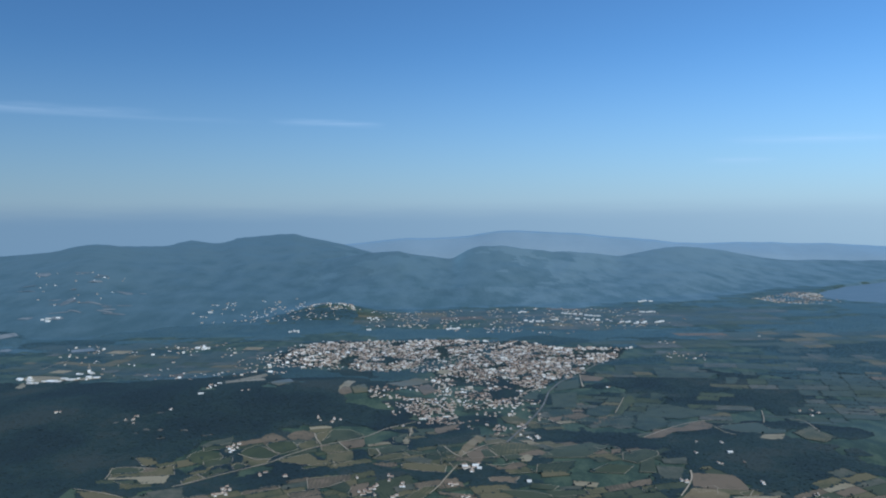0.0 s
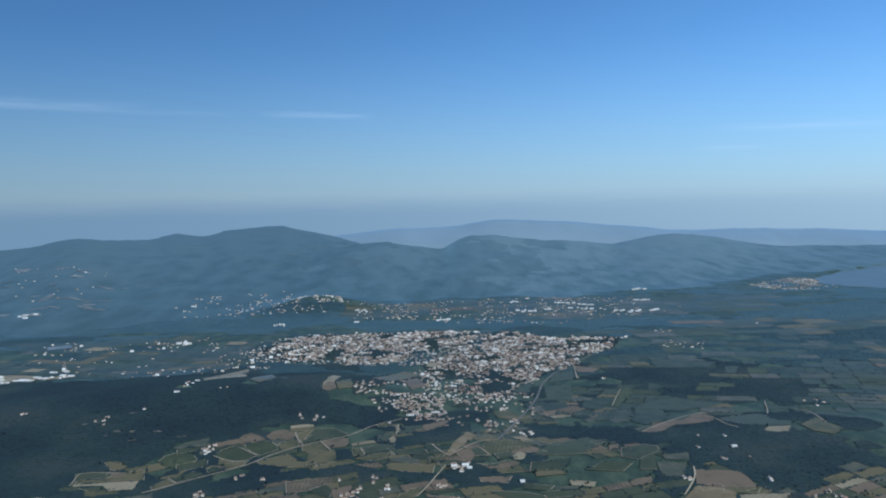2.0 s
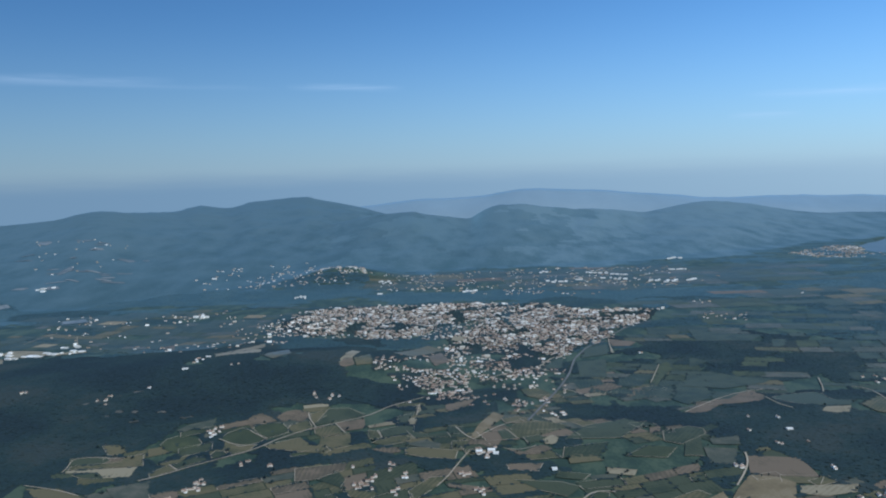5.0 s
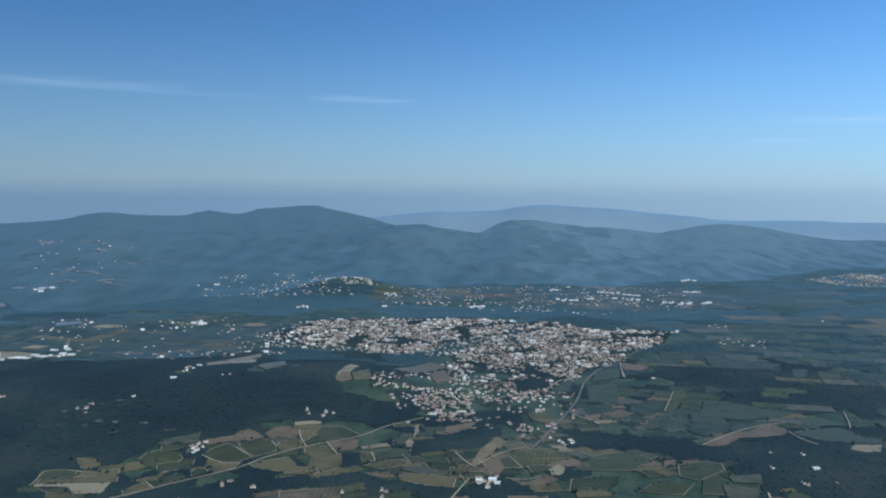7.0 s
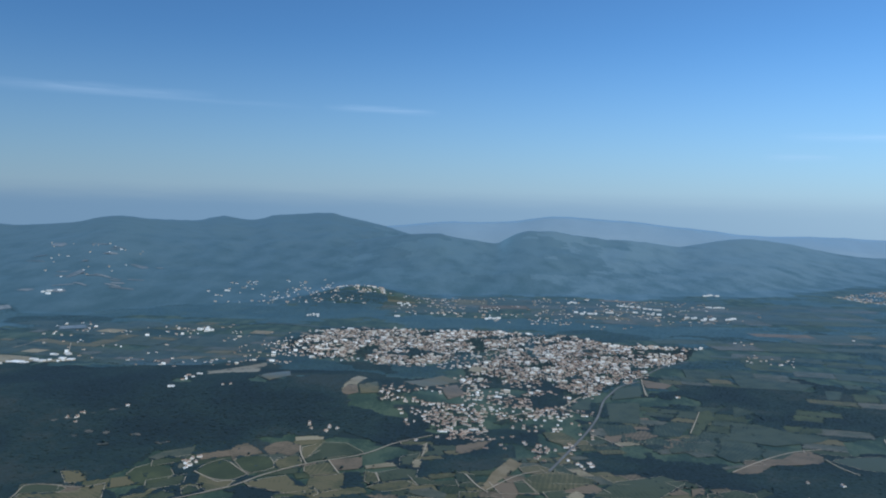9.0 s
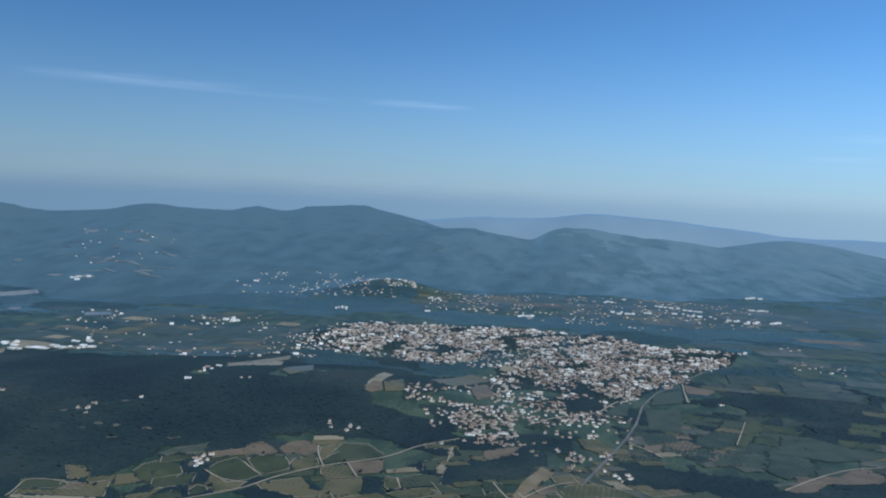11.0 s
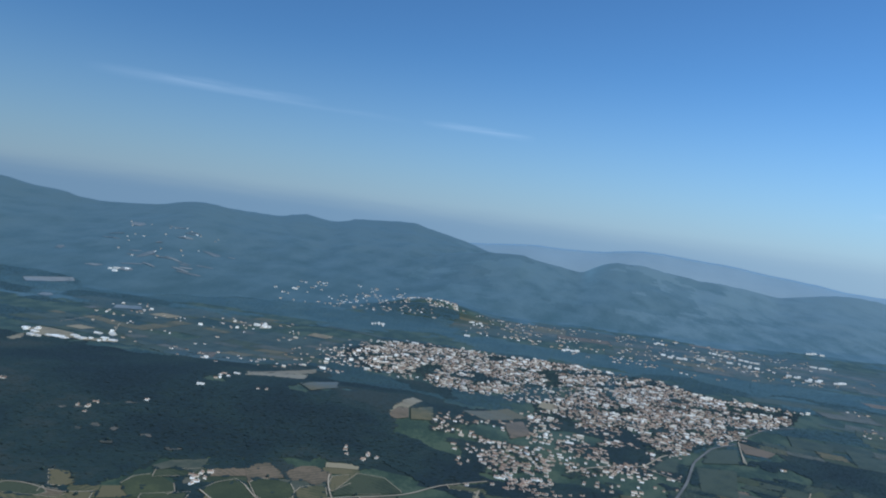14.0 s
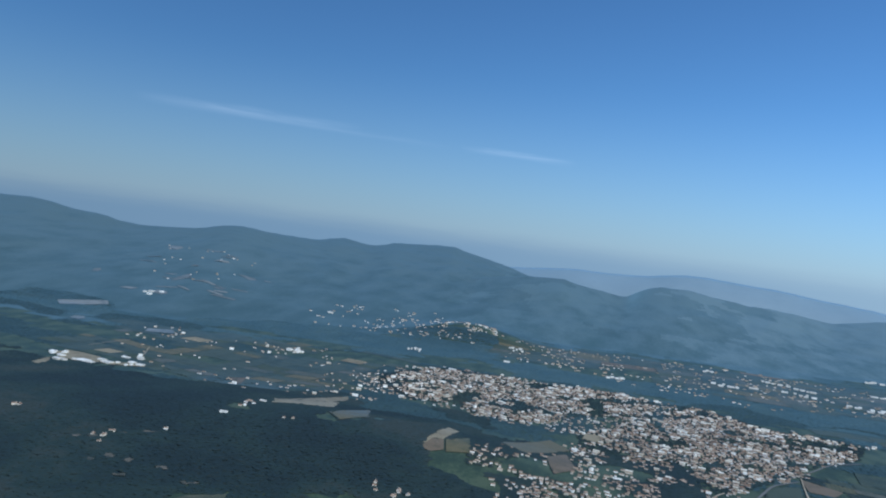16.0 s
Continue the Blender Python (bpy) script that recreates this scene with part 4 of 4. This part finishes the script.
hamlet(-956, 2803, 2, 9)
hamlet(-908, 3095, 6, 25)
hamlet(-738, 3034, 2, 8)
hamlet(-535, 1983, 3, 9)
hamlet(-1227, 3748, 3, 21)
hamlet(-409, 2770, 5, 18)
hamlet(-363, 2767, 3, 11)
hamlet(786, 2538, 1, 3)
hamlet(863, 2523, 1, 3)
hamlet(748, 2423, 1, 3)
hamlet(782, 2312, 2, 6)
hamlet(864, 2312, 1, 4)
hamlet(906, 2045, 8, 19)
hamlet(966, 2048, 5, 12)
hamlet(916, 1974, 4, 12)
hamlet(826, 1996, 5, 12)
hamlet(1317, 2939, 6, 22)
hamlet(650, 2198, 3, 7)
hamlet(856, 2154, 2, 7)
hamlet(666, 1981, 2, 5)
hamlet(719, 2082, 3, 8)
hamlet(695, 3461, 2, 9)
hamlet(1259, 4607, 4, 24)

for step, quarter in TOWN:
    step *= 0.93 if step < 19 else 1.0
    px, py = [p[0] for p in quarter], [p[1] for p in quarter]
    wander = min(34, 0.07 * (max(py) - min(py)))
    for y in np.arange(min(py), max(py), step * 1.05):
        for x in np.arange(min(px), max(px), step):
            if chance.random() < 0.24:
                continue
            loose = step * (0.26 if step < 30 else 0.5)
            hx, hy = x + chance.normal() * loose, y + chance.normal() * loose
            thin = float(fbm(hx, hy, 70, 2, 41)) + 0.45 * float(fbm(hx, hy, 260, 2, 43))
            if not inside(hx + float(fbm(hx, hy, 120, 2, 45)) * wander, hy + float(fbm(hx, hy, 120, 2, 46)) * wander * 1.4, quarter) or thin < -0.38 or (step > 38 and thin < 0.1):
                continue
            turn = float(fbm(hx, hy, 420, 1, 23)) * 0.5 + (1.571 if chance.random() < 0.1 else 0.0)
            dense, far = step < 17, 1.3 if hy > 4850 else 1.0
            HOUSES.append((hx, hy, turn, far * (5.6 + chance.random() ** 2 * 9), far * (4.4 + chance.random() * 1.7), (2.8 + chance.random() ** 2 * 4) if dense else (2.8 + chance.random() * 1.4)))
HOUSES = [h for h in HOUSES if not any(inside(h[0], h[1], f) for f in VIEW_PLOTS if abs(f[0][0] - h[0]) < 400 and abs(f[0][1] - h[1]) < 400)]
near_first = sorted(HOUSES, key=lambda h: h[1])
SINGLE, REST = near_first[:300], near_first[300:]


def part(name, verts, tris, mat, parent, label=""):
    ob = from_arrays(name, verts, tris, [mat], parent=parent)
    if label:
        tagged(ob, label)
    return ob


def house_kind(long, wide, eaves):
    p = house_shape(long, wide, eaves, eaves + wide * 0.16 + 0.4)
    home = new("house")
    part("facade", p[:10], HOUSE_TRIS[:10], RENDERED, home)
    part("roof", p[10:], HOUSE_TRIS[10:] - 10, TERRACOTTA, home, "terracotta tiled roof")
    c = np.array([(x, y, z) for z in (eaves, eaves + 3.2) for x, y in ((-0.5, -0.4), (0.5, -0.4), (0.5, 0.4), (-0.5, 0.4))]) + (long * 0.28, wide * 0.15, 0)
    box = np.array([(0, 1, 5), (0, 5, 4), (1, 2, 6), (1, 6, 5), (2, 3, 7), (2, 7, 6), (3, 0, 4), (3, 4, 7), (4, 5, 6), (4, 6, 7)])
    part("chimney", c, box, RENDERED, home)
    return tagged(home, "pale rendered house with a low terracotta gable roof", "house", "houses on the town's edge")


MODELS = [house_kind(*s) for s in ((8, 6, 3.2), (10, 7, 3.2), (12, 7.5, 4.6), (9, 7, 4.6), (14, 7, 3.4), (7.5, 6.5, 5.0))]
for k, (x, y, turn, long, wide, eaves) in enumerate(SINGLE):
    best = min(range(len(MODELS)), key=lambda m: abs(long - (8, 10, 12, 9, 14, 7.5)[m]) + 2 * abs(eaves - (3.2, 3.2, 4.6, 4.6, 3.4, 5.0)[m]))
    m = pose(x * K, y * K, float(height(x, y)) * K, 0, 0, math.degrees(turn))
    if MODELS[best].get("placed"):
        copy_thing(MODELS[best], m)
    else:
        MODELS[best]["placed"] = True
        MODELS[best].matrix_basis = m
joined_houses("town_houses", REST, "dense pale town houses with terracotta roofs")
BLOCKS = []
for h in REST:
    if 3300 < h[1] < 4900 and chance.random() < 0.06:
        BLOCKS.append((h[0] + 4, h[1] + 3, h[2], 11 + chance.random() * 10, 7 + chance.random() * 3, 6 + chance.random() * 3))
joined_houses("apartment_blocks", BLOCKS, "white apartment blocks with pale low roofs in the town", PALE_ROOF)

for x, y, long, wide in WAREHOUSES:
    hall = new("warehouse")
    e = 7.5 if y > 4500 else 5.0
    p = house_shape(long, wide, e, e + 1.6, 0.6)
    part("cladding", p[:10], HOUSE_TRIS[:10], WHITE_METAL, hall)
    part("roof", p[10:], HOUSE_TRIS[10:] - 10, WHITE_METAL, hall)
    hall.matrix_basis = pose(x * K, y * K, float(height(x, y)) * K, 0, 0, float(fbm(x, y, 300, 1, 51)) * 14)
    tagged(hall, "long white sheet-metal warehouse with a shallow roof", "warehouse", "white warehouses")

# ---- trees ----
ICO = [(0, 0, -1)] + [(0.894 * math.cos(radians(72 * k)), 0.894 * math.sin(radians(72 * k)), -0.447) for k in range(5)] + \
      [(0.894 * math.cos(radians(72 * k + 36)), 0.894 * math.sin(radians(72 * k + 36)), 0.447) for k in range(5)] + [(0, 0, 1)]
ICO_TRIS = [(1 + k, 1 + (k + 1) % 5, 6 + k) for k in range(5)] + [(1 + (k + 1) % 5, 6 + (k + 1) % 5, 6 + k) for k in range(5)] + [(6 + k, 6 + (k + 1) % 5, 11) for k in range(5)]
ICO, ICO_TRIS = np.array(ICO), np.array(ICO_TRIS)


def crowns(name, x, y, size, label, mat=None, squash=0.45):
    """Many uneven tree crowns in one mesh, standing on the land."""
    n = len(x)
    turn = chance.random(n) * 6.283
    c, s = np.cos(turn), np.sin(turn)
    p = ICO[None] * (1 + chance.normal(size=(n, 12, 1)) * 0.22)
    px, py = p[:, :, 0] * c[:, None] - p[:, :, 1] * s[:, None], p[:, :, 0] * s[:, None] + p[:, :, 1] * c[:, None]
    tall = size * (0.8 + chance.random(n) * 0.6)
    verts = np.stack([x[:, None] + px * size[:, None], y[:, None] + py * size[:, None], height(x, y)[:, None] + (p[:, :, 2] * 0.75 + (0.7 if squash > 0.4 else 0.42)) * squash * tall[:, None]], 2)
    tris = (ICO_TRIS[None] + 12 * np.arange(n)[:, None, None]).reshape(-1, 3)
    wood = from_arrays(name, verts.reshape(-1, 3), tris, [mat or LEAVES], smooth=True)
    # normals bent upwards to flatten the crowns' shading and even out the haze sheen
    leafy = p.reshape(-1, 3) * 0.1 + (0, 0, 1)
    wood.data.normals_split_custom_set_from_vertices(leafy / np.linalg.norm(leafy, axis=1)[:, None])
    return tagged(wood, label, "trees", kind="stuff")


def jitter_grid(x0, x1, y0, y1, step):
    gx, gy = np.meshgrid(np.arange(x0, x1, step), np.arange(y0, y1, step))
    return gx.ravel() + chance.normal(size=gx.size) * step * 0.3, gy.ravel() + chance.normal(size=gy.size) * step * 0.3


def clear_of_all(x, y):
    ok = np.ones(len(x), bool)
    for f in FIELDS:
        fx, fy = [p[0] for p in f], [p[1] for p in f]
        near = ok & (x > min(fx)) & (x < max(fx)) & (y > min(fy)) & (y < max(fy))
        ok[near] = ~inside(x[near], y[near], f)
    for width, line in LANES:
        for (ax, ay), (bx, by) in zip(line, line[1:]):
            t = np.clip(((x - ax) * (bx - ax) + (y - ay) * (by - ay)) / ((bx - ax) ** 2 + (by - ay) ** 2), 0, 1)
            ok &= np.hypot(x - ax - t * (bx - ax), y - ay - t * (by - ay)) > width / 2 + 5
    return ok


cells = {}
for h in HOUSES:
    cells.setdefault((int(h[0] // 8), int(h[1] // 8)), 1)
house_cells = np.array([i * 100003 + j for i, j in cells])


def off_houses(x, y):
    return ~np.isin((x // 8).astype(np.int64) * 100003 + (y // 8).astype(np.int64), house_cells)


tx, ty = jitter_grid(-2300, 2300, 1850, 3900, 7.2)
in_view = (np.abs(tx) < 0.60 * ty + 70) & (ty < 3650 + fbm(tx, ty, 200, 2, 67) * 200)
wooded = np.zeros(len(tx), bool)
for wood in WOODS:
    wooded |= inside(tx + fbm(tx, ty, 160, 2, 61) * 40, ty + fbm(tx, ty, 160, 2, 62) * 40, wood)
for wood in COPSES:
    wooded |= inside(tx + fbm(tx, ty, 90, 2, 61) * 12, ty + fbm(tx, ty, 90, 2, 62) * 12, wood)
keep = in_view & (wooded & (chance.random(len(tx)) < 0.95) | (fbm(tx, ty, 130, 3, 63) > 0.0)) & clear_of_all(tx, ty) & off_houses(tx, ty)
size = 5.4 + chance.random(len(tx)) * 3.4
edge_x, edge_y = [], []
for f in FIELDS:
    if min(p[1] for p in f) < 3700:
        for (ax, ay), (bx, by) in zip(f, f[1:] + f[:1]):
            if chance.random() < 0.34:
                t = chance.random(max(2, int(math.hypot(bx - ax, by - ay) / 6)))
                edge_x += list(ax + (bx - ax) * t)
                edge_y += list(ay + (by - ay) * t)
edge_x, edge_y = np.array(edge_x) + chance.normal(size=len(edge_x)) * 2.5, np.array(edge_y) + chance.normal(size=len(edge_y)) * 2.5
lone = fbm(edge_x, edge_y, 60, 2, 68) > -0.15
crowns("hedge", edge_x[lone], edge_y[lone], 2.2 + chance.random(int(lone.sum())) * 2.6, "dark green hedges along the field borders")
for name, chosen, label in (("woodland", keep & wooded, "dense dark green pine and oak woodland"), ("hedgerow_trees", keep & ~wooded, "dark green hedgerow trees between the fields")):
    crowns(name, tx[chosen], ty[chosen], size[chosen], label, squash=0.3)
tx, ty = jitter_grid(-4200, 3900, 3450, 5900, 13)
in_view = (np.abs(tx - 30) < 0.68 * (ty + 100)) & (ty >= 3650 + fbm(tx, ty, 200, 2, 67) * 200)
village_hill = np.hypot(tx + 825, ty - 6050) < 420
wooded = np.zeros(len(tx), bool)
for wood in WOODS:
    wooded |= inside(tx + fbm(tx, ty, 260, 2, 61) * 110, ty + fbm(tx, ty, 260, 2, 62) * 110, wood)
keep = in_view & (wooded | village_hill | (fbm(tx, ty * 2.2, 260, 3, 64) > 0.0) | (ty > np.interp(tx / ty, FOOT_AT, FOOT_FAR) - 250)) & clear_of_all(tx, ty) & off_houses(tx, ty) & ~inside(tx, ty, COAST) & (ty < np.interp(tx / ty, FOOT_AT, FOOT_FAR) + fbm(tx, ty, 500, 3, 66) * 250)
size = 6.5 + chance.random(len(tx)) * 4.5
# woods past this line get the paler of the haze-painted leaf colours
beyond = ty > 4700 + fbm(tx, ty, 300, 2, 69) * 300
crowns("valley_woodland", tx[keep & ~beyond], ty[keep & ~beyond], size[keep & ~beyond], "dark green woods round the town", HAZY_LEAVES, 0.17)
crowns("far_woodland", tx[keep & beyond], ty[keep & beyond], size[keep & beyond] * 1.15, "hazy green woods at the foot of the hills", HAZIER_LEAVES, 0.11)
tx, ty = jitter_grid(-900, 1000, 2600, 4900, 9.0)
keep = np.zeros(len(tx), bool)
for step, quarter in TOWN[:9]:
    keep |= inside(tx, ty, quarter)
keep &= off_houses(tx, ty) & clear_of_all(tx, ty) & (chance.random(len(tx)) < 0.55)
crowns("garden_trees", tx[keep], ty[keep], 3.4 + chance.random(int(keep.sum())) * 3.4, "dark green garden trees between the town houses")


# ---- single trees in the nearest fields ----
def tree_kind(lobes, tall, spread):
    tree = new("tree")
    ring = np.array([(math.cos(k * 1.047), math.sin(k * 1.047)) for k in range(6)])
    trunk = np.concatenate([np.column_stack([ring * r, np.full(6, z)]) for r, z in ((0.45, -0.6), (0.3, tall * 0.3), (0.16, tall * 0.62))])
    sides = [(6 * j + k, 6 * j + (k + 1) % 6, 6 * j + 6 + (k + 1) % 6, 6 * j + 6 + k) for j in range(2) for k in range(6)]
    part("trunk", trunk, np.array(sides), BARK, tree, "grey-brown bark")
    verts, tris = [], []
    for k in range(lobes):
        a, r = k * 2.4, spread * (0.55 * math.sqrt(k / lobes))
        size = spread * (0.62 - 0.3 * k / lobes) * (0.85 + 0.3 * chance.random())
        p = ICO * (1 + chance.normal(size=(12, 1)) * 0.2) * (size, size, size * 0.85)
        verts.append(p + (r * math.cos(a), r * math.sin(a), tall * (0.5 + 0.42 * chance.random() * (1 - r / spread))))
        tris.append(ICO_TRIS + 12 * k)
    part("crown", np.concatenate(verts), np.concatenate(tris), LEAVES, tree)
    return tagged(tree, "dark green broadleaf tree at a field edge", "tree", "trees among the fields")


TREES = [tree_kind(*s) for s in ((9, 9, 4.2), (7, 7, 3.2), (11, 11, 5.0), (6, 10, 2.6))]
placed = 0
while placed < 180:
    f = FIELDS[int(chance.integers(len(FIELDS)))]
    k = int(chance.integers(len(f)))
    t = chance.random()
    x, y = f[k][0] + (f[(k + 1) % len(f)][0] - f[k][0]) * t + chance.normal() * 6, f[k][1] + (f[(k + 1) % len(f)][1] - f[k][1]) * t + chance.normal() * 6
    if y > 2650:
        continue
    m = pose(x * K, y * K, float(height(x, y)) * K, 0, 0, chance.random() * 360)
    if placed < 4:
        TREES[placed].matrix_basis = m
    else:
        copy_thing(TREES[int(chance.integers(4))], m)
    placed += 1
